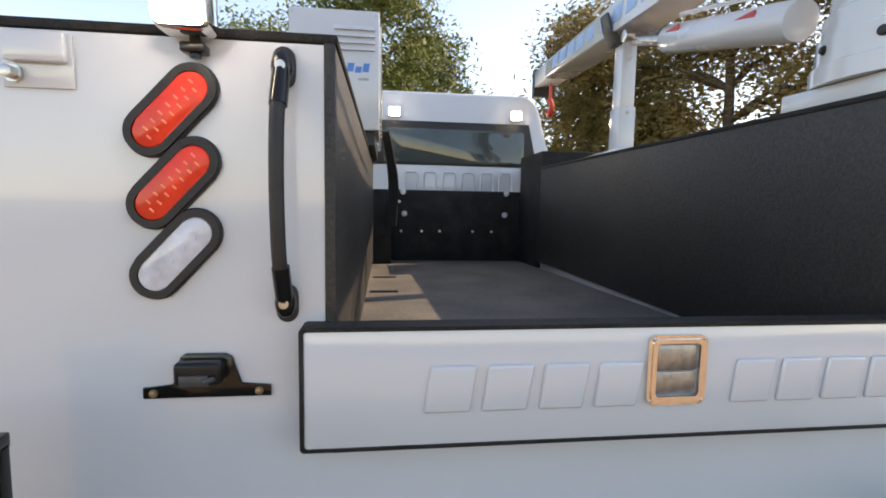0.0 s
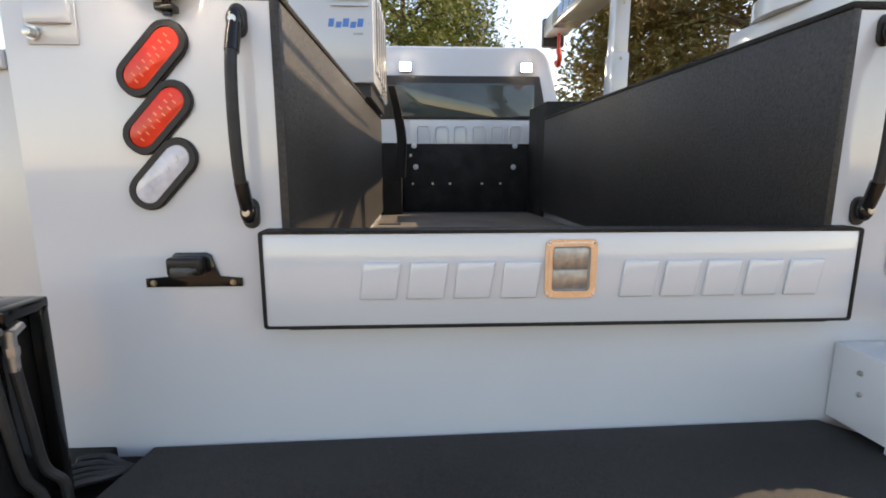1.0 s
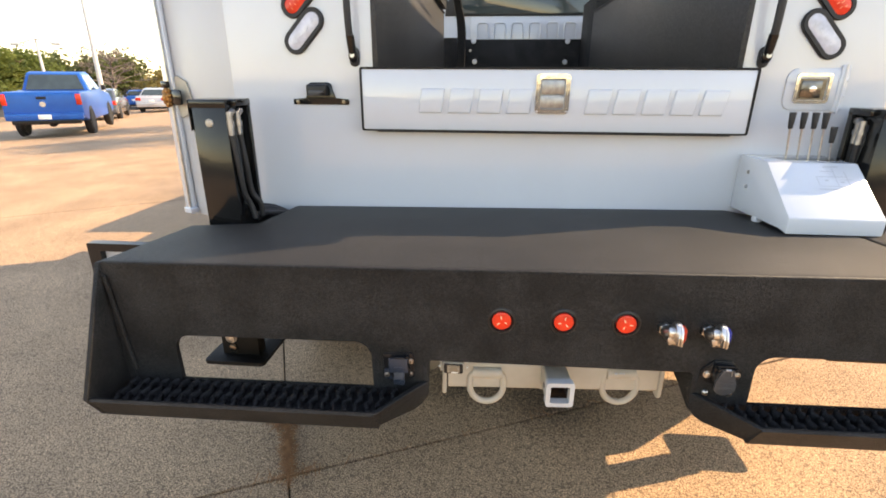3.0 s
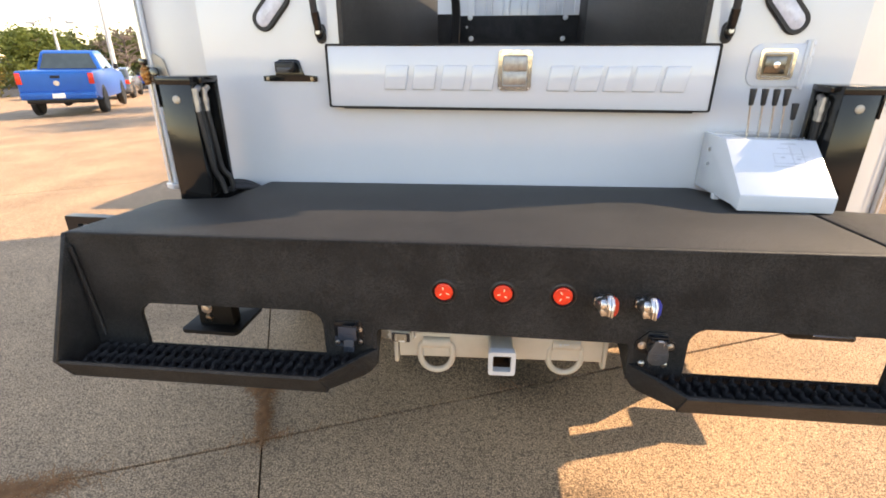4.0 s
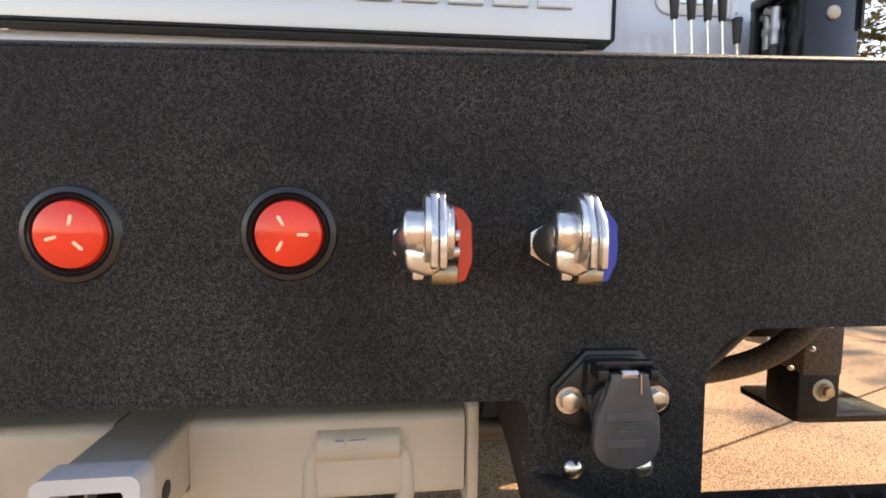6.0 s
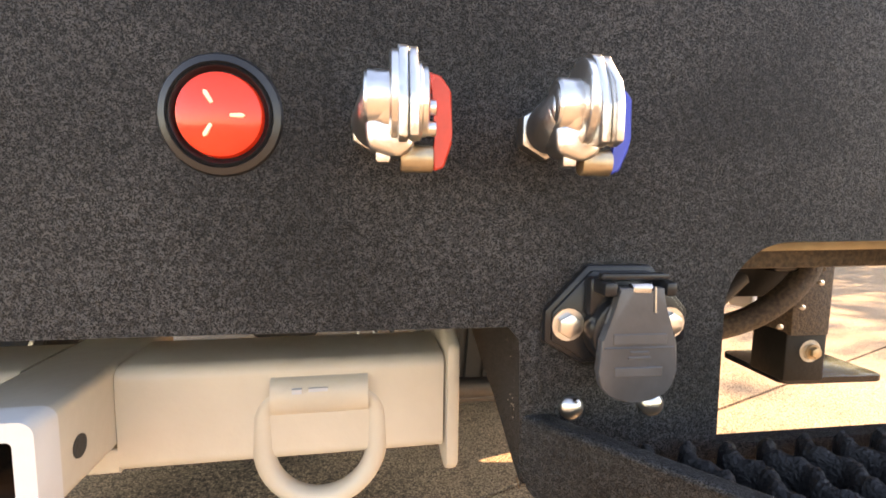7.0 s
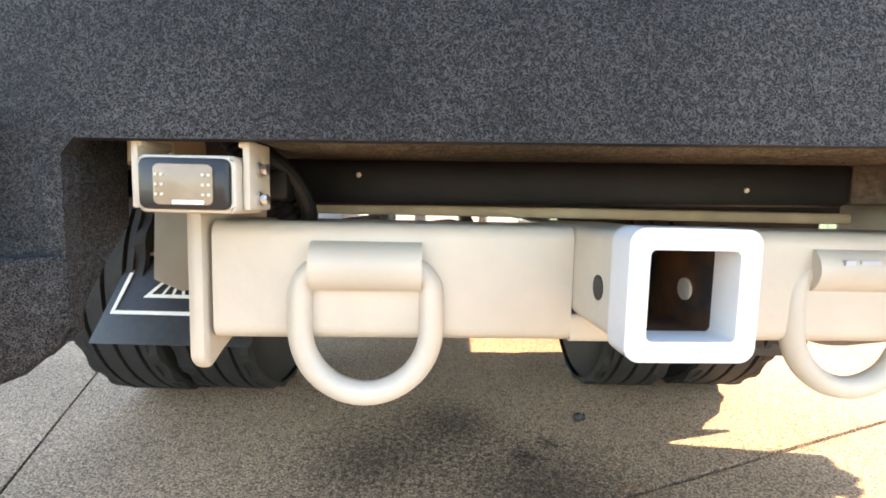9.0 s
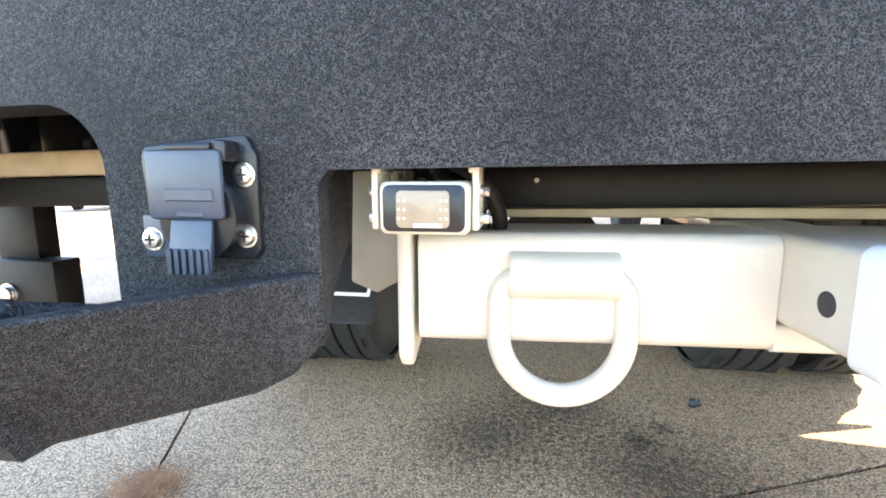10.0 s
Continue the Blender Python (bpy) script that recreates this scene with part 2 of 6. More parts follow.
def finish(bm, name, material, smooth=None):
    bmesh.ops.recalc_face_normals(bm, faces=bm.faces)
    me = bpy.data.meshes.new(name)
    bm.to_mesh(me)
    bm.free()
    me.materials.append(material)
    if smooth is not None:
        me.shade_smooth()
        me.set_sharp_from_angle(angle=radians(smooth))
    return me


def part(name, bm, material, parent, label="", smooth=35):
    bmesh.ops.translate(bm, verts=bm.verts, vec=-origin(parent))
    ob = new(name, finish(bm, name, material, smooth))
    ob.parent = parent
    if label:
        ob["label"] = label
    return ob


def setting(name, bm, material, label, category, smooth=35):
    return tagged(new(name, finish(bm, name, material, smooth)), label, category, kind="structure")


def bm_():
    return bmesh.new()


def box(bm, x0, x1, y0, y1, z0, z1, bev=0.0, seg=2):
    r = bmesh.ops.create_cube(bm, size=1.0)
    vs = r["verts"]
    for v in vs:
        v.co = (x0 + (v.co.x + 0.5) * (x1 - x0), y0 + (v.co.y + 0.5) * (y1 - y0), z0 + (v.co.z + 0.5) * (z1 - z0))
    if bev:
        es = {e for v in vs for e in v.link_edges}
        bmesh.ops.bevel(bm, geom=list(es), offset=bev, segments=seg, affect="EDGES", profile=0.5)
    return bm


def cyl(bm, p0, p1, r, r2=None, seg=24, bev=0.0):
    p0, p1 = Vector(p0), Vector(p1)
    d = p1 - p0
    m = Matrix.Translation((p0 + p1) / 2) @ d.to_track_quat("Z", "Y").to_matrix().to_4x4()
    res = bmesh.ops.create_cone(bm, cap_ends=True, segments=seg, radius1=r, radius2=r if r2 is None else r2, depth=d.length, matrix=m)
    if bev:
        es = {e for v in res["verts"] for e in v.link_edges if len([f for f in e.link_faces if len(f.verts) > 4]) == 1}
        bmesh.ops.bevel(bm, geom=list(es), offset=bev, segments=2, affect="EDGES", profile=0.5)
    return bm


def ball(bm, p, r, sx=1, sy=1, sz=1, u=16, v=10):
    m = Matrix.Translation(p) @ Matrix.Diagonal((sx, sy, sz, 1))
    bmesh.ops.create_uvsphere(bm, u_segments=u, v_segments=v, radius=r, matrix=m)
    return bm


AX = {"x": (1, 2, 0), "y": (0, 2, 1), "z": (0, 1, 2)}


def to3(axis, p, w):
    i, j, k = AX[axis]
    c = [0, 0, 0]
    c[i], c[j], c[k] = p[0], p[1], w
    return c


def prism(bm, pts, axis, a, b, bev=0.0, seg=2):
    """A polygon in the plane across axis, from a to b along it."""
    lo = [bm.verts.new(to3(axis, p, a)) for p in pts]
    hi = [bm.verts.new(to3(axis, p, b)) for p in pts]
    fs = [bm.faces.new(lo), bm.faces.new(hi[::-1])]
    n = len(pts)
    for i in range(n):
        fs.append(bm.faces.new((lo[i], hi[i], hi[(i + 1) % n], lo[(i + 1) % n])))
    if bev:
        es = {e for f in fs for e in f.edges}
        bmesh.ops.bevel(bm, geom=list(es), offset=bev, segments=seg, affect="EDGES", profile=0.5)
    return bm


def holed(bm, outer, holes, axis, a, b):
    """A plate with holes, from a to b along axis."""
    edges = []
    for loop in (outer, *holes):
        vs = [bm.verts.new(to3(axis, p, a)) for p in loop]
        edges += [bm.edges.new((vs[i], vs[(i + 1) % len(vs)])) for i in range(len(vs))]
    r = bmesh.ops.triangle_fill(bm, use_beauty=True, use_dissolve=False, edges=edges)
    fs = [g for g in r["geom"] if isinstance(g, bmesh.types.BMFace)]
    ex = bmesh.ops.extrude_face_region(bm, geom=fs)
    d = [0, 0, 0]
    d[AX[axis][2]] = b - a
    bmesh.ops.translate(bm, verts=[g for g in ex["geom"] if isinstance(g, bmesh.types.BMVert)], vec=d)
    return bm


def rounded(x0, x1, z0, z1, r, n=6, corners=(1, 1, 1, 1)):
    """A rectangle's outline with round corners: lower left, lower right, upper right, upper left."""
    out = []
    for (cx, cz, a), on in zip(((x0, z0, 180), (x1, z0, 270), (x1, z1, 0), (x0, z1, 90)), corners):
        if not on:
            out.append((cx, cz))
            continue
        ox, oz = cx + (r if cx == x0 else -r), cz + (r if cz == z0 else -r)
        out += [(ox + r * math.cos(radians(a + 90 * i / n)), oz + r * math.sin(radians(a + 90 * i / n))) for i in range(n + 1)]
    return out


def capsule(l, w, n=10):
    h = (l - w) / 2
    return [(h + w / 2 * math.cos(t), w / 2 * math.sin(t)) for t in np.linspace(-math.pi / 2, math.pi / 2, n)] + \
           [(-h + w / 2 * math.cos(t), w / 2 * math.sin(t)) for t in np.linspace(math.pi / 2, 1.5 * math.pi, n)]


def sweep(bm, pts, r, seg=10, closed=False, radii=None):
    """A round rod along a line of points."""
    pts = [Vector(p) for p in pts]
    n = len(pts)
    rings, up = [], None
    for i, p in enumerate(pts):
        d = (pts[(i + 1) % n] - pts[i - 1]) if closed else (pts[min(i + 1, n - 1)] - pts[max(i - 1, 0)])
        d.normalize()
        if up is None:
            up = d.orthogonal().normalized()
        up = (up - d * up.dot(d)).normalized()
        side = d.cross(up)
        rr = radii[i] if radii else r
        rings.append([bm.verts.new(p + rr * (math.cos(a) * up + math.sin(a) * side)) for a in np.arange(seg) * 2 * math.pi / seg])
    for i in range(n if closed else n - 1):
        a, b = rings[i], rings[(i + 1) % n]
        for k in range(seg):
            bm.faces.new((a[k], a[(k + 1) % seg], b[(k + 1) % seg], b[k]))
    if not closed:
        bm.faces.new(rings[0][::-1])
        bm.faces.new(rings[-1])
    return bm


def smoothline(pts, n=6):
    """More points along a smooth line through the given ones."""
    pts = [Vector(p) for p in pts]
    q = [2 * pts[0] - pts[1], *pts, 2 * pts[-1] - pts[-2]]
    out = []
    for i in range(1, len(q) - 2):
        a, b, c, d = q[i - 1:i + 3]
        for k in range(n):
            t = k / n
            out.append(0.5 * ((2 * b) + (c - a) * t + (2 * a - 5 * b + 4 * c - d) * t * t + (3 * b - a - 3 * c + d) * t ** 3))
    return out + [pts[-1]]


def lathe(bm, prof, p, axis="y", seg=32):
    """A turned shape: (radius, distance along axis) pairs, round p."""
    rings = []
    i, j, k = AX[axis]
    for r, w in prof:
        ring = []
        for a in np.arange(seg) * 2 * math.pi / seg:
            c = [p[0], p[1], p[2]]
            c[i] += r * math.cos(a)
            c[j] += r * math.sin(a)
            c[k] += w
            ring.append(bm.verts.new(c))
        rings.append(ring)
    for a, b in zip(rings, rings[1:]):
        for s in range(seg):
            bm.faces.new((a[s], a[(s + 1) % seg], b[(s + 1) % seg], b[s]))
    bm.faces.new(rings[0])
    bm.faces.new(rings[-1])
    return bm


def bolt(parent, p, r=0.008, h=0.006, material=None, name="bolt", seg=6, dirn=(0, -1, 0)):
    d = Vector(dirn)
    b = bm_()
    cyl(b, p, Vector(p) + d * h * 0.3, r * 1.35, seg=16)
    cyl(b, Vector(p) + d * h * 0.3, Vector(p) + d * h, r, seg=seg, bev=r * 0.12)
    return part(name, b, material or STEEL, parent)


# ---- ground ----
TURN = radians(23.9)
JX, JY = -0.830, -0.384


def slope(x, y):
    return -min(0.045 * max(0.0, -x - 3.0), 3.5)


def to_world(u, v):
    return JX + u * math.cos(TURN) - v * math.sin(TURN), JY + u * math.sin(TURN) + v * math.cos(TURN)


bm = bm_()
steps = [-900, -250, -80.8, -40, -22, -3, 0, 3, 8, 20, 60, 250, 900]
grid = [[bm.verts.new((x, y, slope(x, y) - 0.045)) for y in steps] for x in steps]
for i in range(len(steps) - 1):
    for k in range(len(steps) - 1):
        bm.faces.new((grid[i][k], grid[i + 1][k], grid[i + 1][k + 1], grid[i][k + 1]))
ground = setting("ground", bm, SUBB, "tan concrete parking lot on bare earth", "ground")

# ---- service body ----
F = 0.042
XB = {-1: 1.063, 1: 1.014}
body = thing("service_body", 0, 0.03, 0.62, "white painted steel service body with black sprayed liner", "truck body")
bm = bm_()
prism(bm, [(-XB[-1], 0.79), (XB[1], 0.79), (XB[1], 1.744), (0.562, 1.744), (0.562, 1.1125), (-0.562, 1.1125), (-0.562, 1.744), (-XB[-1], 1.744)], "y", F, F + 0.03)
part("rear_panel", bm, WHITE, body, "glossy white painted rear panel")
for s in (-1, 1):
    x0, x1 = sorted((s * 0.575, s * XB[s]))
    b = bm_()
    box(b, x0, x1, F + 0.031, 2.42, 0.79, 1.744, 0.006)
    part("side_pack", b, WHITE, body, "white painted side compartment box")
    b = bm_()
    xa, xb = sorted((s * 0.56, s * 0.577))
    box(b, xa, xb, F - 0.003, 2.42, 1.122, 1.747, 0.002)
    part("wall_liner", b, LINERW, body, "dark sprayed liner on the bed wall")
    b = bm_()
    xa, xb = sorted((s * 0.556, s * (XB[s] + 0.004)))
    box(b, xa, xb, F - 0.004, 2.425, 1.746, 1.76, 0.003)
    part("top_liner", b, LINER, body, "black sprayed liner along the top")
b = bm_()
prism(b, [(F + 0.031, 1.04), (2.95, 1.00), (2.95, 1.06), (F + 0.031, 1.125)], "x", -0.75, 0.78)
part("bed_floor", b, FLOORL, body, "dusty dark grey bed floor")
b = bm_()
box(b, -0.62, 0.80, 2.95, 2.97, 1.03, 1.605, 0.003)
bulk = part("bulkhead", b, LINER, body, "black front bulkhead with pale bolts")
for x, z in ((-0.347, 1.590), (0.462, 1.589), (-0.335, 1.423), (0.452, 1.422)):
    bolt(bulk, (x, 2.949, z), 0.016, 0.012, WHITE)
for x in (-0.36, -0.2, -0.06, 0.20, 0.35):
    bolt(bulk, (x, 2.949, 1.29), 0.007, 0.008, STEEL)
bolt(bulk, (-0.375, 2.949, 1.515), 0.008, 0.008, STEEL)
for s in (-1, 1):
    b = bm_()
    xa, xb = sorted((s * (0.572 if s > 0 else 0.70), s * 1.02))
    box(b, xa, xb, 2.427, 2.948, 0.79, 1.87 if s > 0 else 1.60, 0.004)
    part("corner_box", b, LINER, body, "black liner box in the front corner of the bed")
b = bm_()
box(b, -0.699, -0.440, 2.70, 2.948, 1.03, 1.60, 0.004)
part("corner_box", b, LINER, body, "black liner box in the front corner of the bed")
for y, z in ((1.45, 1.09), (1.95, 1.078)):
    b = bm_()
    box(b, -0.55, -0.42, y, y + 0.02, z, z + 0.012, 0.003)
    part("tie_down", b, RUBBER, body, "dark tie-down slot in the floor")
for s in (-1, 1):
    b = bm_()
    xa, xb = sorted((s * 0.70, s * 1.010))
    box(b, xa, xb, 1.75, 2.40, 0.48, 0.792, 0.006)
    part("lower_pack", b, WHITE, body, "white lower compartment box")
    # Unseen skirt; the right one is there to shape the ground shadow.
    b = bm_()
    box(b, min(s * 0.965, s * 1.010), max(s * 0.965, s * 1.010), F + 0.04, 0.60, 0.62 if s > 0 else 0.70, 0.792, 0.004)
    part("side_skirt", b, WHITE, body, "unseen white skirt behind the wheel")

# ---- tailgate ----
gate = thing("tailgate", 0, 0.01, 1.118, "white steel tailgate with black edge trim and embossed letters", "tailgate")
b = bm_()
box(b, -0.6065, 0.6065, 0.0, F - 0.002, 1.1205, 1.311, 0.004)
part("panel", b, WHITE, gate, "white painted gate skin")
b = bm_()
holed(b, rounded(-0.612, 0.612, 1.117, 1.316, 0.008), [rounded(-0.6055, 0.6055, 1.1225, 1.309, 0.006)], "y", -0.002, F - 0.001)
part("edge_trim", b, LINER, gate, "black edge trim")
b = bm_()
box(b, -0.5635, 0.5635, 0.004, F - 0.002, 1.1128, 1.1175, 0.001)
part("lower_seal", b, RUBBER, gate, "black rubber seal strip")
# plain slanted blocks stand for the embossed mark
w = 0.083
for k, x in enumerate((-0.421, -0.327, -0.233, -0.139, 0.106, 0.193, 0.280, 0.367, 0.454)):
    b = bm_()
    wk = w if k > 3 else w + 0.003
    prism(b, [(x, 1.176), (x + wk - 0.012, 1.176), (x + wk, 1.252), (x + 0.010, 1.252)], "y", -0.0065, 0.002, 0.0045, 3)
    part("embossed_block", b, WHITE, gate)
LX, LZ = 0.004, 1.237
latch = thing("paddle_latch", LX, -0.004, LZ - 0.06, "chrome recessed paddle latch on the white tailgate", "latch")
b = bm_()
holed(b, rounded(LX - 0.0525, LX + 0.0525, LZ - 0.06, LZ + 0.06, 0.013), [rounded(LX - 0.039, LX + 0.039, LZ - 0.046, LZ + 0.046, 0.007)], "y", -0.007, -0.001)
part("bezel", b, CHROME, latch, "polished chrome bezel")
b = bm_()
holed(b, rounded(LX - 0.046, LX + 0.046, LZ - 0.053, LZ + 0.053, 0.009), [rounded(LX - 0.0385, LX + 0.0385, LZ - 0.0455, LZ + 0.0455, 0.007)], "y", -0.0095, -0.006)
part("raised_rim", b, CHROME, latch)
b = bm_()
box(b, LX - 0.036, LX + 0.036, -0.005, 0.0, LZ - 0.002, LZ + 0.043, 0.003)
part("paddle", b, ZINC, latch, "grey steel paddle")
b = bm_()
box(b, LX - 0.036, LX + 0.036, -0.003, -0.0005, LZ - 0.044, LZ - 0.004, 0.002)
part("recess_plate", b, ZINC, latch)
for sx in (-1, 1):
    for sz in (-1, 1):
        b = bm_()
        ball(b, (LX + sx * 0.0455, -0.0075, LZ + sz * 0.053), 0.003, 1, 0.6, 1, 10, 6)
        part("rivet", b, STEEL, latch)


# ---- tail lamps ----
def tail_lamp(lens, label):
    t = thing("tail_lamp", 0, 0, 0, label, "tail light", "oval rear lamps")
    b = bm_()
    prism(b, capsule(0.166, 0.076, 14), "y", -0.006, 0.0, 0.003, 2)
    holed(b, capsule(0.160, 0.070, 14), [capsule(0.138, 0.048, 14)], "y", -0.012, -0.004)
    part("grommet", b, RUBBER, t, "black rubber grommet")
    b = bm_()
    prism(b, capsule(0.138, 0.048, 14), "y", -0.0105, -0.001, 0.003, 3)
    lp = part("lens", b, lens, t)
    rows = 2 if lens is RED else 1
    for k in range(7 if lens is RED else 4):
        x = -0.048 + 0.016 * k if lens is RED else -0.039 + 0.026 * k
        for dz in ((-0.006, 0.006) if rows == 2 else (0.0,)):
            b = bm_()
            if rows == 2:
                box(b, x - 0.0016 + dz * 0.5, x + 0.0016 + dz * 0.5, -0.0112, -0.010, dz - 0.0042, dz + 0.0042, 0.0005, 1)
            else:
                cyl(b, (x, -0.0102, dz), (x, -0.0118, dz), 0.0065, seg=14)
            part("led", b, LEDDOT if rows == 2 else CLEAR, lp)
    return t


tl_r = tail_lamp(RED, "red oval LED lamp in a black rubber grommet")
tl_w = tail_lamp(CLEAR, "clear oval reversing lamp in a black rubber grommet")
for z, src in ((1.638, tl_r), (1.531, tl_r), (1.424, tl_w)):
    copy_thing(src, pose(0.784, F - 0.0005, z - 0.015, 0, 47, 0))
    copy_thing(src, pose(-0.797, F - 0.0005, z, 0, -47, 0))
for src in (tl_r, tl_w):
    for o in (*src.children_recursive, src):
        bpy.data.objects.remove(o)


# ---- grab handles ----
def grab_handle():
    t = thing("grab_handle", 0, 0, 0, "black rubber-sleeved grab handle bolted to the white panel", "handle", "rear grab handles")
    b = bm_()
    line = smoothline([(0, -0.016, 0.0), (-0.001, -0.03, 0.03), (-0.003, -0.045, 0.08), (-0.004, -0.05, 0.18), (-0.003, -0.045, 0.28), (-0.001, -0.03, 0.33), (0, -0.016, 0.36)], 5)
    sweep(b, line, 0.011, 14)
    part("grip", b, RUBBER, t, "ribbed black rubber grip")
    for z, sg in ((0.0, 1), (0.36, -1)):
        b = bm_()
        prism(b, [(c[0] * 0.95, z + c[1]) for c in [(q[1], q[0]) for q in capsule(0.062, 0.036, 8)]], "y", -0.007, 0.0, 0.002)
        part("mounting_pad", b, RUBBER, t, "black rubber pad")
        b = bm_()
        ball(b, (0, -0.018, z + sg * 0.004), 0.0165, 1, 0.9, 1.5, 16, 10)
        sweep(b, [(0, -0.018, z), (-0.001, -0.03, z + sg * 0.03), (-0.002, -0.040, z + sg * 0.062)], 0.0135, 14)
        e = part("end_casting", b, GLOSSB, t, "shiny black end casting")
        b = bm_()
        cyl(b, (0, -0.0325, z + sg * 0.004), (0, -0.0345, z + sg * 0.004), 0.0075, seg=14)
        part("bolt", b, STEEL, e)
    return t


gh = grab_handle()
gh.location = (-0.635, F - 0.0005, 1.347)
copy_thing(gh, pose(0.630, F - 0.0005, 1.346))

# ---- licence lamp bracket ----
lic = thing("licence_bracket", -0.762, F, 1.195, "black steel licence plate bracket with lamp on the white panel", "bracket")
b = bm_()
prism(b, [(-0.854, 1.197), (-0.662, 1.197), (-0.662, 1.215), (-0.708, 1.217), (-0.720, 1.262), (-0.730, 1.268), (-0.790, 1.268), (-0.798, 1.262), (-0.808, 1.217), (-0.854, 1.215)], "y", F - 0.006, F - 0.0005, 0.0015)
part("plate", b, GLOSSB, lic)
b = bm_()
box(b, -0.797, -0.730, F - 0.036, F - 0.006, 1.226, 1.262, 0.006, 3)
part("lamp_housing", b, PLASTIC, lic)
b = bm_()
box(b, -0.788, -0.745, F - 0.040, F - 0.034, 1.226, 1.244, 0.003)
cyl(b, (-0.752, F - 0.042, 1.235), (-0.735, F - 0.042, 1.240), 0.004, seg=10)
part("lamp_window", b, GREYPL, lic, "grey lamp window")
for x in (-0.838, -0.680):
    bolt(lic, (x, F - 0.006, 1.206), 0.0048, 0.005, TANST)

# ---- latch hatch on the panel ----
hat = thing("latch_hatch", 0.79, F, 1.19, "small white hatch with chrome paddle lock and piano hinge", "hatch")
b = bm_()
prism(b, rounded(0.712, 0.868, 1.193, 1.315, 0.03, 6, (1, 0, 0, 1)), "y", F - 0.005, F - 0.0005, 0.0015)
part("door_plate", b, WHITE, hat)
b = bm_()
box(b, 0.862, 0.886, F - 0.009, F - 0.0004, 1.188, 1.325, 0.002)
cyl(b, (0.874, F - 0.010, 1.186), (0.874, F - 0.010, 1.326), 0.0045, seg=12)
part("hinge", b, WHITE, hat, "white painted piano hinge")
b = bm_()
holed(b, rounded(0.738, 0.840, 1.214, 1.301, 0.010), [rounded(0.747, 0.831, 1.223, 1.292, 0.006)], "y", F - 0.011, F - 0.004)
part("bezel", b, CHROME, hat, "polished chrome bezel")
b = bm_()
prism(b, [(0.750, 1.224), (0.828, 1.224), (0.828, 1.286), (0.750, 1.286)], "y", F - 0.007, F - 0.0045)
part("dish", b, DSTEEL, hat)
b = bm_()
box(b, 0.756, 0.815, F - 0.010, F - 0.006, 1.230, 1.280, 0.003)
pd = part("paddle", b, DSTEEL, hat)
b = bm_()
cyl(b, (0.788, F - 0.010, 1.256), (0.788, F - 0.014, 1.256), 0.010, seg=18, bev=0.001)
part("lock_cylinder", b, CHROME, pd)
for z in (1.2, 1.235, 1.28, 1.31):
    bolt(hat, (0.884, F - 0.008, z), 0.003, 0.003, WHITE, "rivet", 8)

# ---- corner bracket and flood lamp at the top ----
cb = thing("corner_latch", -0.965, F, 1.645, "pale folded steel corner bracket with a bolt", "bracket")
b = bm_()
prism(b, [(-1.02, 1.662), (-0.928, 1.662), (-0.928, 1.738), (-1.02, 1.738)], "y", F - 0.005, F - 0.0005, 0.001)
part("plate", b, WHITE, cb)
b = bm_()
box(b, -1.012, -0.932, F - 0.018, F - 0.005, 1.696, 1.738, 0.004)
part("cover", b, WHITE, cb)
bolt(cb, (-1.004, F - 0.005, 1.680), 0.009, 0.02, STEEL)
fl = thing("flood_lamp", -0.772, F, 1.72, "lit white LED work lamp on a black swivel bracket", "work light")
b = bm_()
box(b, -0.776, -0.742, F - 0.026, F + 0.006, 1.718, 1.732, 0.003)
cyl(b, (-0.758, F - 0.012, 1.712), (-0.758, F - 0.012, 1.750), 0.008, seg=12)
part("bracket", b, GLOSSB, fl)
b = bm_()
box(b, -0.798, -0.724, F - 0.062, F - 0.006, 1.738, 1.83, 0.012, 3)
part("housing", b, CHROME, fl)
b = bm_()
box(b, -0.793, -0.729, F - 0.066, F - 0.060, 1.743, 1.825, 0.008, 3)
part("lens", b, LAMP, fl, "glowing white lens")

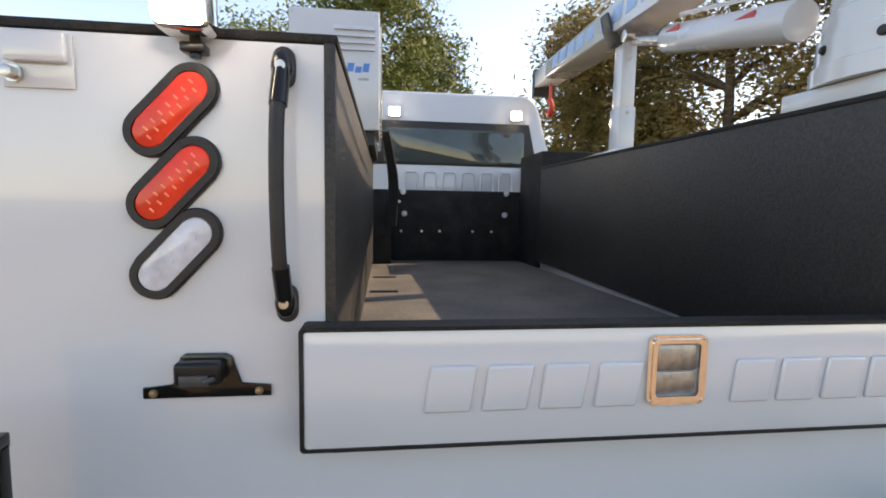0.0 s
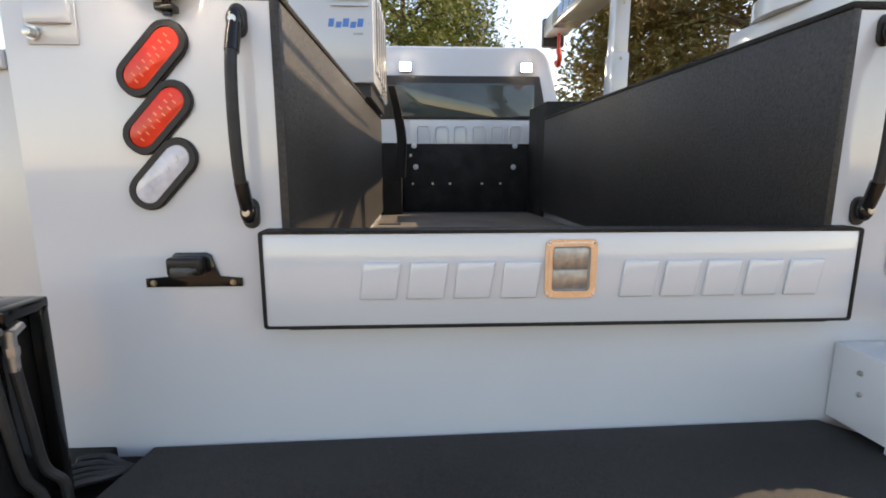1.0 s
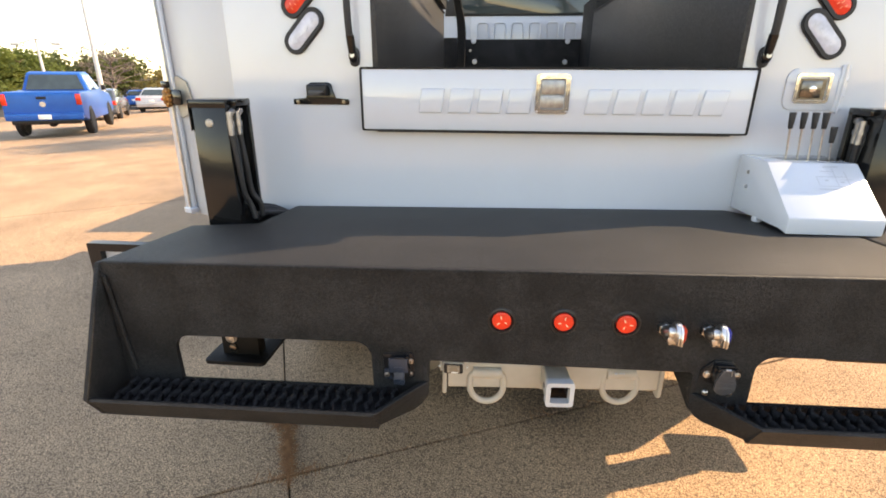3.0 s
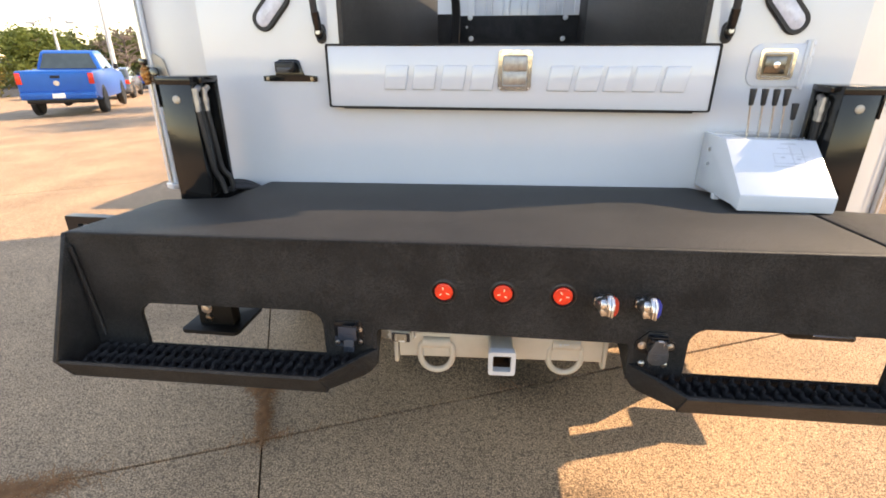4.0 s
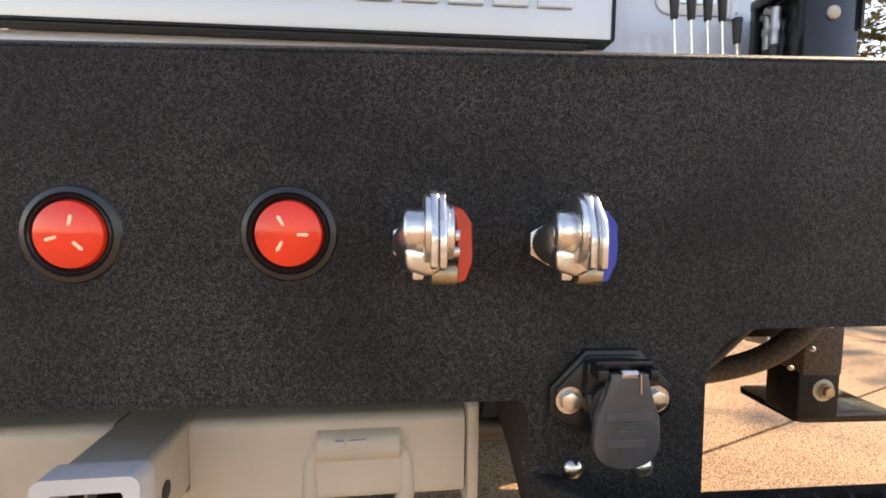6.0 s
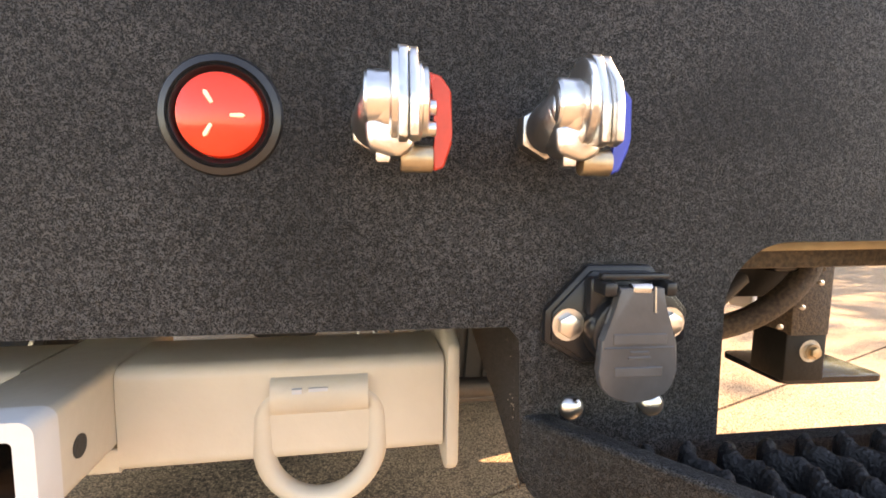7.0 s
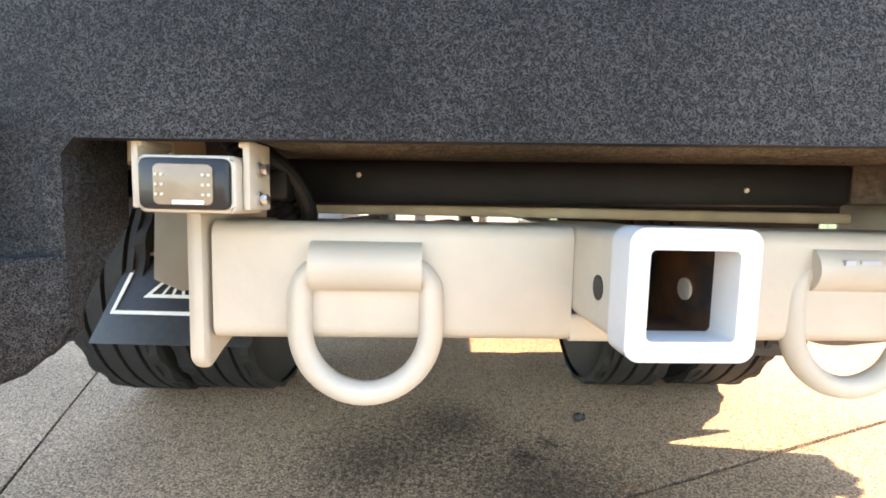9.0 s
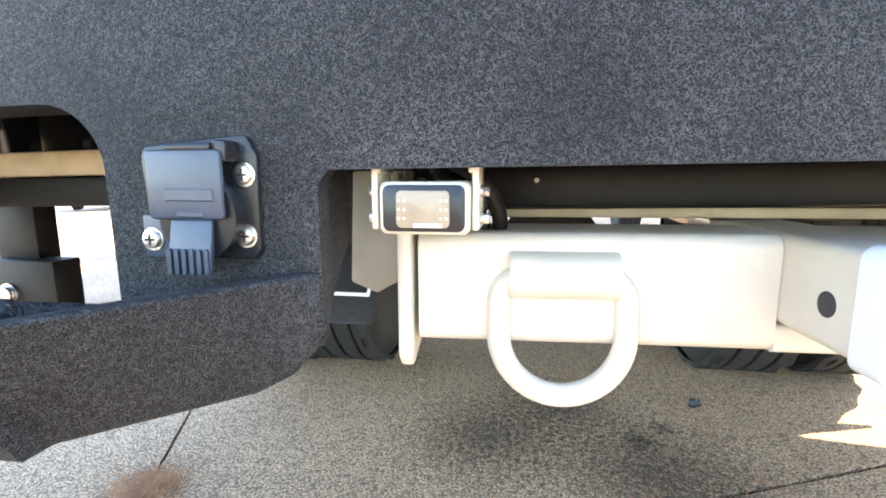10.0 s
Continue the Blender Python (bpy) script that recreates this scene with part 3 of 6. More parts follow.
# ---- open side doors ----
# Third door is unseen, added for its ground shadow; the second reaches low likewise.
for s, W, y0, zd, ze, along in ((-1, 0.386, F + 0.018, 0.75, 1.662, (-0.91, 0.415)), (1, 0.60, F + 0.018, 0.49, 1.755, (0.787, 0.617)), (1, 0.465, 0.515, 0.49, 1.755, (0.994, -0.106))):
    h = Vector((s * (XB[s] + 0.006), y0))
    d = thing("compartment_door", h.x, y0 + 0.01, 0.75, "white compartment door standing open with latch rod", "door", "side compartment doors")
    along = Vector(along).normalized()
    nrm = Vector((along.y, -along.x)) * s

    def q(u, w):
        p = h + along * u + nrm * w
        return p.x, p.y

    b = bm_()
    prism(b, [q(0, 0), q(W, 0), q(W, -0.05), q(0, -0.05)], "z", zd, ze, 0.008, 3)
    part("panel", b, DOORW, d, "white painted inner door skin")
    b = bm_()
    prism(b, [q(W - 0.06, 0.001), q(W - 0.003, 0.001), q(W - 0.003, 0.018), q(W - 0.06, 0.018)], "z", zd + 0.005, ze - 0.005, 0.006, 2)
    prism(b, [q(0.01, 0.001), q(W - 0.06, 0.001), q(W - 0.06, 0.014), q(0.01, 0.014)], "z", ze - 0.04, ze - 0.005, 0.005, 2)
    part("folded_edge", b, WHITE, d)
    b = bm_()
    u0, w0 = W * 0.88, 0.024
    pr = q(u0, w0)
    sweep(b, [(*pr, zd + 0.033), (*pr, ze - 0.025)], 0.0045, 8)
    part("latch_rod", b, STEEL, d, "thin zinc latch rod")
    for z in (zd + 0.013, ze - 0.033):
        b = bm_()
        prism(b, [q(u0 - 0.024, 0.001), q(u0 + 0.024, 0.001), q(u0 + 0.024, 0.038), q(u0 - 0.024, 0.038)], "z", z, z + 0.022, 0.003)
        part("rod_guide", b, WHITE, d)
    O = 0.005 if s < 0 else W * 0.82 - 0.325
    b = bm_()
    m2 = [(0.255, -0.055), (0.305, -0.075), (0.35, -0.06), (0.36, 0.0), (0.35, 0.06), (0.305, 0.075), (0.255, 0.055), (0.235, 0.0)]
    lo = [b.verts.new((*q(O + u, 0.0028), 1.212 + z)) for u, z in m2]
    hi = [b.verts.new((*q(O + u, 0.0075), 1.212 + z)) for u, z in m2]
    b.faces.new(lo)
    b.faces.new(hi[::-1])
    for i in range(len(m2)):
        b.faces.new((lo[i], hi[i], hi[(i + 1) % len(m2)], lo[(i + 1) % len(m2)]))
    part("latch_plate", b, CREAM, d, "cream painted latch plate")
    b = bm_()
    for k in range(9):
        a = k * 2 * math.pi / 9
        pq = q(O + 0.338 + 0.017 * math.cos(a), 0.034)
        ball(b, (*pq, 1.21 + 0.026 * math.sin(a)), 0.0105, 1, 1, 1, 10, 7)
    pq = q(O + 0.338, 0.034)
    ball(b, (*pq, 1.21), 0.021, 1, 0.8, 1.1, 14, 9)
    part("latch_body", b, GOLD, d, "gold zinc rotary latch")
    b = bm_()
    prism(b, [q(O + 0.262, 0.022), q(O + 0.322, 0.022), q(O + 0.322, 0.036), q(O + 0.262, 0.036)], "z", 1.184, 1.238, 0.008)
    prism(b, [q(O + 0.328, 0.022), q(O + 0.362, 0.022), q(O + 0.362, 0.04), q(O + 0.328, 0.04)], "z", 1.244, 1.268, 0.004)
    part("latch_arm", b, GLOSSB, d)

# ---- rear bumper ----
BY = -0.615
bump = thing("work_bumper", 0, -0.3, 0.6, "black sprayed steel work bumper with two steps", "bumper")
DZ = 0.869


def rake(bm):
    """The deck falls a little towards the body."""
    for v in bm.verts:
        v.co.z += 0.028 * (F - v.co.y) / 0.645 - 0.012


b = bm_()
deck = [(-0.874, F - 0.003), (-0.884, -0.236), (-1.092, -0.268), (-1.108, BY), (0.818, BY), (0.818, -0.16), (0.675, -0.07), (0.612, F - 0.003)]
prism(b, deck, "z", DZ - 0.012, DZ, 0.005, 3)
rake(b)
part("deck_plate", b, DECK, bump, "black textured deck plate")
b = bm_()
prism(b, [(0.832, BY + 0.010), (1.10, BY + 0.010), (1.035, -0.265), (0.86, -0.225), (0.832, -0.215)], "z", DZ - 0.014, DZ - 0.002, 0.004, 2)
rake(b)
part("lid_plate", b, DECK, bump, "black textured lid plate")
XN = {-1: 0.320, 1: 0.300}
outer = [(-1.108, 0.522), (-1.108, 0.882), (1.10, 0.882), (1.10, 0.522), (0.346, 0.522), (0.318, 0.530), (0.304, 0.542), (0.298, 0.560), (0.297, 0.634), (0.290, 0.642),
         (-0.310, 0.646), (-0.317, 0.638), (-0.318, 0.560), (-0.324, 0.542), (-0.338, 0.530), (-0.366, 0.522)]
b = bm_()
holed(b, outer, [rounded(-0.960, -0.456, 0.560, 0.690, 0.042, 8, (0, 0, 1, 1)), rounded(0.428, 0.864, 0.560, 0.690, 0.042, 8, (0, 0, 1, 1))], "y", BY, BY + 0.012)
part("face_plate", b, LINER, bump, "black textured face plate with two slots")
b = bm_()
box(b, -1.104, 1.096, BY - 0.0005, BY + 0.02, 0.868, 0.8852, 0.007, 3)
part("front_bend", b, LINER, bump, "rounded front bend")
XE = {-1: 1.108, 1: 1.10}
for s in (-1, 1):
    b = bm_()
    prism(b, [(BY - 0.001, 0.882), (-0.741 + 0.008 * s, 0.585), (-0.703 + 0.008 * s, 0.517), (-0.68, 0.505), (-0.30, 0.60), (-0.262, DZ - 0.016)], "x", s * XE[s], s * (XE[s] + 0.012), 0.002)
    part("end_plate", b, LINER, bump)
    b = bm_()
    sweep(b, [(s * (XE[s] - 0.008), BY - 0.006, DZ - 0.02), (s * (XE[s] - 0.03), BY - 0.006, 0.59)], 0.005, 8)
    part("weld_bead", b, LINER, bump)
    xo = s * (XE[s] - 0.003)
    yt, xc = -0.741 + 0.008 * s, (0.394 if s > 0 else 0.421)
    b = bm_()
    lo, hi = sorted((xo, s * (xc + 0.004)))
    prism(b, [(yt, 0.582), (yt + 0.004, 0.587), (yt + 0.011, 0.586), (yt + 0.050, 0.526), (yt + 0.075, 0.524), (yt + 0.075, 0.516), (yt + 0.040, 0.516)], "x", lo, hi)
    part("step_riser", b, LINER, bump, "black textured step edge")
    b = bm_()
    ux, uy = xc - XN[s] + 0.004, yt - BY - 0.004
    ring = []
    for f, zlo in ((0.0, 0.552), (0.05, 0.538), (0.14, 0.526), (0.28, 0.5195), (1.0, 0.516)):
        x, y = XN[s] - 0.004 + ux * f, BY + 0.004 + uy * f
        k = f * 0.040
        ring.append([b.verts.new((s * px, py, pz)) for px, py, pz in ((x, y, 0.587), (x + 0.4 * k, y + k, zlo), (x + 0.012 + 0.4 * k, y + 0.008 + k, zlo), (x + 0.012, y + 0.008, 0.587))])
    for r0, r1 in zip(ring, ring[1:]):
        for k in range(4):
            b.faces.new((r0[k], r0[(k + 1) % 4], r1[(k + 1) % 4], r1[k]))
    b.faces.new(ring[0])
    b.faces.new(ring[-1][::-1])
    bmesh.ops.recalc_face_normals(b, faces=list(b.faces))
    bmesh.ops.bevel(b, geom=[q for q in b.edges if q.calc_face_angle(0) > 0.6], offset=0.004, segments=3, affect="EDGES", profile=0.5)
    part("angled_plate", b, LINER, bump, "angled black textured plate")
    b = bm_()
    side = [(-0.592, 0.545), (-0.537, 0.565), (-0.482, 0.578), (-0.37, 0.61), (-0.36, 0.738)] if s > 0 else [(-0.598, 0.563), (-0.580, 0.583), (-0.562, 0.60), (-0.555, 0.738)]
    prism(b, [(BY + 0.004, 0.540)] + side + [(BY + 0.013, 0.738), (BY + 0.013, 0.641), (BY + 0.004, 0.641)], "x", s * XN[s], s * (XN[s] + 0.012))
    part("return_plate", b, LINER, bump)
    b = bm_()
    cyl(b, (s * (XN[s] + 0.0095), BY + 0.0088, 0.543), (s * (XN[s] + 0.007), BY + 0.0088, 0.640), 0.0095, seg=24, bev=0.002)
    part("notch_bend", b, LINER, bump, "rounded bend at the notch")
    b = bm_()
    n = 27
    x0, x1 = sorted((s * 0.36, s * (XE[s] - 0.012)))
    for i in range(n):
        xm = x0 + (x1 - x0) * (i + 0.5) / n
        lo_, hi_ = [], []
        for j in range(23):
            y = yt + 0.038 + (BY - 0.006 - yt - 0.038) * j / 22
            if y < yt + 0.038 + max(0.0, xc + 0.020 - abs(xm)) * 1.35:
                continue
            xx = xm + 0.0036 * math.sin(j * 0.6 + 0.4)
            zz = 0.5665 + 0.0011 * math.cos(j * 2.04 + i) + 0.0006 * math.sin(j * 5.1 + i * 2.3)
            w = 0.0066 + 0.0007 * math.cos(j * 2.04 + 1.0)
            lo_.append([b.verts.new((xx + a, y, z)) for a, z in ((-w, 0.547), (-w * 0.8, zz - 0.004), (-w * 0.3, zz), (w * 0.3, zz), (w * 0.8, zz - 0.004), (w, 0.547))])
        for p, q in zip(lo_, lo_[1:]):
            for k in range(5):
                b.faces.new((p[k], p[k + 1], q[k + 1], q[k]))
        if len(lo_) > 1:
            b.faces.new(lo_[0])
            b.faces.new(lo_[-1][::-1])
    prism(b, [(s * (XE[s] - 0.01), yt + 0.042), (s * (xc + 0.034), yt + 0.042), (s * 0.365, -0.620), (s * (XE[s] - 0.01), -0.620)], "z", 0.544, 0.549)
    part("grating", b, MATRUB, bump, "black rubber step mat with wavy ridges", 60)
# under-structure of the bumper
b = bm_()
prism(b, [(-0.232, BY + 0.012), (0.176, BY + 0.012), (0.262, BY + 0.150), (-0.232, BY + 0.150)], "z", 0.6445, 0.652, 0.003)
for v in b.verts:
    v.co.z -= 0.007 * v.co.x - 0.002
part("return_flange", b, FLANGE, bump, "dusty underside of the bumper face, ground bounce in its colour")
b = bm_()
box(b, -0.30, 0.195, -0.478, -0.40, 0.6125, 0.649, 0.006, 2)
part("cross_beam", b, BEAM, bump, "black cross beam above the hitch")
b = bm_()
box(b, 0.196, 0.258, -0.475, -0.40, 0.6145, 0.648, 0.004, 2)
part("beam_end", b, DUSTB, bump)
b = bm_()
box(b, -1.09, 1.12, BY + 0.013, -0.25, 0.742, 0.752)
part("under_pan", b, DUSTB, bump, "dusty underside pan")
b = bm_()
box(b, 0.31, 1.12, -0.42, -0.05, 0.672, 0.742, 0.01, 2)
part("side_beam", b, DUSTB, bump, "brown dusty beam behind the slot")
# Pale tan here paints the light that the ground throws on the beam.
b = bm_()
box(b, -1.09, -0.37, -0.42, -0.36, 0.650, 0.677, 0.004, 2)
part("side_beam", b, TANLIT, bump, "tan dusty beam behind the slot, ground bounce in its colour")
b = bm_()
box(b, 0.33, 1.12, -0.42, -0.36, 0.660, 0.6705, 0.003, 2)
part("side_beam", b, TANLIT, bump, "tan dusty beam behind the slot, ground bounce in its colour")
b = bm_()
box(b, 0.33, 1.12, -0.40, -0.32, 0.638, 0.6595, 0.003, 2)
part("lower_beam", b, DUSTB, bump, "dark dusty beam behind the slot")
b = bm_()
box(b, -1.09, -0.33, -0.39, -0.30, 0.614, 0.649, 0.004, 2)
part("lower_beam", b, BEAM, bump, "black beam behind the slot")

for x, z in ((-0.192, 0.636), (0.112, 0.6255)):
    b = bm_()
    ball(b, (x, -0.4785, z), 0.0021, 1, 0.6, 1, 10, 6)
    part("rivet", b, CREAM, bump, "small pale rivet")
b = bm_()
rng = random.Random(21)
for _ in range(34):
    ball(b, (0.2997, BY + 0.010 + abs(rng.gauss(0, 0.012)), 0.588 + rng.gauss(0, 0.016)), rng.uniform(0.0003, 0.0007), 0.4, 1, 1, 6, 4)
part("paint_chips", b, CREAM, bump, "small pale chips in the black coating")

# the whole bumper hangs a little lower on one end
bump.rotation_euler = (0, -0.017, 0)


# ---- marker lamps in the bumper ----
def marker():
    t = thing("marker_lamp", 0, 0, 0, "round red marker lamp in a black rubber grommet", "marker light", "bumper marker lamps")
    b = bm_()
    lathe(b, [(0.0335, 0.0), (0.0335, -0.004), (0.031, -0.0075), (0.0275, -0.0085), (0.0265, -0.007), (0.0252, -0.0088), (0.0228, -0.0060), (0.0225, -0.003), (0.0225, 0.0)], (0, 0, 0), "y", 40)
    part("grommet", b, GROM, t, "black rubber grommet")
    b = bm_()
    lathe(b, [(0.0225, -0.0015), (0.0225, -0.006), (0.0215, -0.0095), (0.018, -0.011), (0.0001, -0.0115)], (0, 0, 0), "y", 40)
    lens = part("lens", b, RED, t, "glossy red lens")
    for a in (100, 220, 340):
        b = bm_()
        c, sn = math.cos(radians(a)), math.sin(radians(a))
        prism(b, [(c * r - sn * w, sn * r + c * w) for r, w in ((0.006, -0.0012), (0.0125, -0.0013), (0.0140, 0.0), (0.0125, 0.0013), (0.006, 0.0008))], "y", -0.0121, -0.0105, 0.0004, 1)
        part("led", b, MARKLED, lens)
    return t


mk = marker()
mk.location = (-0.147, BY + 0.006, 0.758)
copy_thing(mk, pose(-0.007, BY + 0.006, 0.762, 0, 25, 0))
copy_thing(mk, pose(0.131, BY + 0.006, 0.764, 0, -18, 0))


# ---- brake air couplings ----
def coupling(hx, hz, hm, label):
    """A cast coupling head on an elbow: x along the bumper, d out from its face, z up, all from the nut."""
    t = thing("air_coupling", hx, BY, hz, label, "air coupling", "trailer air couplings")

    def at(x, d, z):
        return hx + x, BY - d, hz + z

    b = bm_()
    cyl(b, at(0.003, -0.002, 0.002), at(0.003, 0.013, 0.002), 0.0155, seg=6, bev=0.0015)
    cyl(b, at(0.003, 0.013, 0.002), at(0.004, 0.020, 0.003), 0.0125, seg=24)
    part("nut", b, STEEL, t, "hexagonal steel nut")
    b = bm_()
    cyl(b, at(0.002, 0.017, 0.001), at(0.009, 0.041, 0.009), 0.0135, 0.0150, seg=28, bev=0.0015)
    ball(b, at(0.009, 0.040, 0.009), 0.0150, 1, 1, 1, 24, 14)
    prism(b, [(hx - 0.002, hz - 0.013), (hx + 0.012, hz - 0.017), (hx + 0.021, hz - 0.012), (hx + 0.018, hz + 0.004), (hx - 0.003, hz + 0.002)], "y", BY - 0.050, BY - 0.026, 0.004, 3)
    part("elbow", b, ALLOY, t, "bright cast alloy elbow")
    b = bm_()
    lathe(b, [(0.0001, -0.0035), (0.0080, -0.0035), (0.0095, -0.0025), (0.0118, -0.0030), (0.0130, -0.0015), (0.0130, 0.0105), (0.0001, 0.0105)], at(0, 0.043, 0.011), "x", 36)
    part("stub", b, ALLOY, t, "short round cast stub")
    b = bm_()
    lathe(b, [(0.0001, 0.0085), (0.0195, 0.0085), (0.0212, 0.0095), (0.0212, 0.0125), (0.0001, 0.0125)], at(0, 0.043, 0.012), "x", 40)
    part("collar", b, ALLOY, t)
    cd, cz = 0.043, 0.013
    for x0, x1, r, tip in ((0.0123, 0.0168, 0.0222, 0.0690), (0.0172, 0.0212, 0.0216, 0.0735)):
        arc = [(BY - cd - r * math.cos(a), hz + cz + r * math.sin(a)) for a in np.linspace(0.95, 2 * math.pi - 1.15, 26)]
        front = [(BY - tip + 0.008, hz - 0.011), (BY - tip, hz - 0.009), (BY - tip, hz + 0.008), (BY - tip + 0.004, hz + 0.018)]
        b = bm_()
        prism(b, arc + front, "x", hx + x0, hx + x1, 0.0012, 2)
        part("sealing_flange", b, ALLOY, t, "flat cast sealing flange with a tongue")
    b = bm_()
    lathe(b, [(0.0001, 0.0205), (0.0182, 0.0205), (0.0182, 0.0232), (0.0165, 0.0240), (0.0165, 0.0262), (0.0140, 0.0270), (0.0001, 0.0270)], at(0, 0.042, 0.010), "x", 36)
    part("seal_ring", b, ALLOY, t)
    b = bm_()
    cyl(b, at(0.014, 0.036, -0.016), at(0.030, 0.036, -0.016), 0.0068, seg=20, bev=0.001)
    part("pivot", b, TANST, t, "dull yellow zinc pivot")
    for z in (0.008, -0.002):
        b = bm_()
        cyl(b, at(0.026, 0.040, z), at(0.031, 0.040, z), 0.0038, seg=14, bev=0.0006)
        part("pin", b, STEEL, t)
    b = bm_()
    prism(b, [(hx + 0.002, hz - 0.019), (hx + 0.009, hz - 0.019), (hx + 0.010, hz - 0.009), (hx + 0.002, hz - 0.008)], "y", BY - 0.046, BY - 0.037, 0.0015)
    part("lug", b, ALLOY, t)
    # bent strip handle, hooked over at its top
    b = bm_()
    prism(b, [(hz - 0.022, 0.0), (hz - 0.020, 0.005), (hz - 0.008, 0.0085), (hz - 0.004, 0.0075), (hz + 0.016, 0.0080), (hz + 0.024, 0.006), (hz + 0.0265, 0.0),
              (hz + 0.018, -0.0005), (hz - 0.006, 0.0), (hz - 0.014, -0.001)], "y", 0.0, 0.0030, 0.0008, 1)
    for v in b.verts:
        z, u, w = v.co.x, v.co.z, v.co.y
        k = max(0.0, (z - hz - 0.014) / 0.0125)
        v.co = (hx + 0.0305 + u - 0.004 * k, BY - 0.042 + w + 0.008 * k * k + 0.25 * max(0.0, hz - z), z)
    bmesh.ops.recalc_face_normals(b, faces=list(b.faces))
    part("handle", b, hm, t)
    b = bm_()
    box(b, hx + 0.0242, hx + 0.0300, BY - 0.040, BY - 0.020, hz + 0.0165, hz + 0.0245, 0.002)
    part("handle_hook", b, hm, t)
    t.scale = (1, 0.87, 1)
    return t


coupling(0.2105, 0.7575, REDP, "bright alloy air coupling with a red handle")
coupling(0.3020, 0.7575, BLUEP, "bright alloy air coupling with a blue handle")

# ---- trailer sockets ----
PX, PZ = 0.3545, 0.6500
soc = thing("trailer_socket", PX, BY, PZ - 0.04, "black round-flap trailer socket on an octagonal plate", "trailer socket", "trailer sockets")
b = bm_()
oct8 = [(-0.0445, -0.011), (-0.022, -0.0245), (0.022, -0.0245), (0.0445, -0.011), (0.0445, 0.0075), (0.0195, 0.0345), (-0.0195, 0.0345), (-0.0445, 0.0075)]
prism(b, [(PX + u, PZ + w) for u, w in oct8], "y", BY - 0.005, BY + 0.001, 0.0015)
prism(b, [(PX + 0.92 * u, PZ + 0.003 + 0.90 * (w - 0.003)) for u, w in oct8], "y", BY - 0.0075, BY - 0.004, 0.001)
part("flange", b, PLASTIC, soc, "eight-sided black flange")
b = bm_()
cyl(b, (PX, BY - 0.006, PZ - 0.003), (PX, BY - 0.0225, PZ - 0.003), 0.0225, seg=32, bev=0.002)
box(b, PX - 0.0225, PX + 0.0225, BY - 0.016, BY - 0.006, PZ + 0.006, PZ + 0.029, 0.003)
part("socket_barrel", b, PLASTIC, soc)
b = bm_()
FX = PX + 0.0012
pts = [(FX - 0.0132, PZ + 0.0255), (FX - 0.0050, PZ + 0.0255), (FX - 0.0050, PZ + 0.0225), (FX + 0.0060, PZ + 0.0225), (FX + 0.0060, PZ + 0.0255), (FX + 0.0132, PZ + 0.0255), (FX + 0.0137, PZ + 0.013), (FX + 0.0165, PZ + 0.005), (FX + 0.0218, PZ - 0.004)]
pts += [(FX + 0.0226 * math.copysign(abs(math.cos(a)) ** 0.8, math.cos(a)), PZ - 0.020 + 0.0190 * math.copysign(abs(math.sin(a)) ** 0.85, math.sin(a))) for a in np.linspace(-0.05, -math.pi + 0.05, 16)]
pts += [(FX - 0.0218, PZ - 0.004), (FX - 0.0165, PZ + 0.005), (FX - 0.0137, PZ + 0.013)]
prism(b, pts, "y", BY - 0.0295, BY - 0.0232, 0.0012)
lid = part("flap", b, GREYPL, soc, "dark grey moulded hinged flap")
for z, w, h in ((PZ - 0.003, 0.031, 0.006), (PZ - 0.0078, 0.040, 0.0009), (PZ - 0.0105, 0.011, 0.0016), (PZ - 0.0135, 0.013, 0.0016), (PZ - 0.0215, 0.028, 0.0055)):
    b = bm_()
    box(b, FX - w / 2, FX + w / 2, BY - 0.0302, BY - 0.0290, z - h / 2, z + h / 2, 0.0004, 1)
    part("moulded_bar", b, GREYPL, lid)
b = bm_()
box(b, PX - 0.0205, PX - 0.0128, BY - 0.030, BY - 0.006, PZ + 0.0205, PZ + 0.0285, 0.0018)
part("hinge_lug", b, PLASTIC, soc)
b = bm_()
box(b, PX + 0.0150, PX + 0.0215, BY - 0.030, BY - 0.006, PZ + 0.0205, PZ + 0.0285, 0.0018)
part("hinge_lug", b, PLASTIC, soc)
b = bm_()
box(b, PX - 0.0195, PX + 0.0200, BY - 0.024, BY - 0.018, PZ + 0.0285, PZ + 0.0325, 0.0012)
part("hinge_cap", b, PLASTIC, soc)
b = bm_()
sweep(b, [(PX - 0.0042 + 0.0108 * k / 80, BY - 0.027 + 0.0026 * math.cos(k * 0.9), PZ + 0.0245 + 0.0026 * math.sin(k * 0.9)) for k in range(81)], 0.0006, 6)
sweep(b, [(PX + 0.0085, BY - 0.0296, PZ + 0.026), (PX + 0.0090, BY - 0.0302, PZ + 0.012)], 0.0006, 6)
part("spring", b, STEEL, soc, "small steel hinge spring")
for x in (-0.0315, 0.0310):
    bolt(soc, (PX + x, BY - 0.007, PZ), 0.0072, 0.0055, STEEL, seg=6)
for x, z in ((-0.0245, -0.0538), (0.0275, -0.0535)):
    t = thing("dome_bolt", PX + x, BY, PZ + z, "zinc dome-headed bolt in the black bumper", "bolt", "bumper bolts")
    b = bm_()
    ball(b, (PX + x, BY - 0.0005, PZ + z), 0.0078, 1, 0.75, 1, 18, 10)
    part("head", b, STEEL, t)

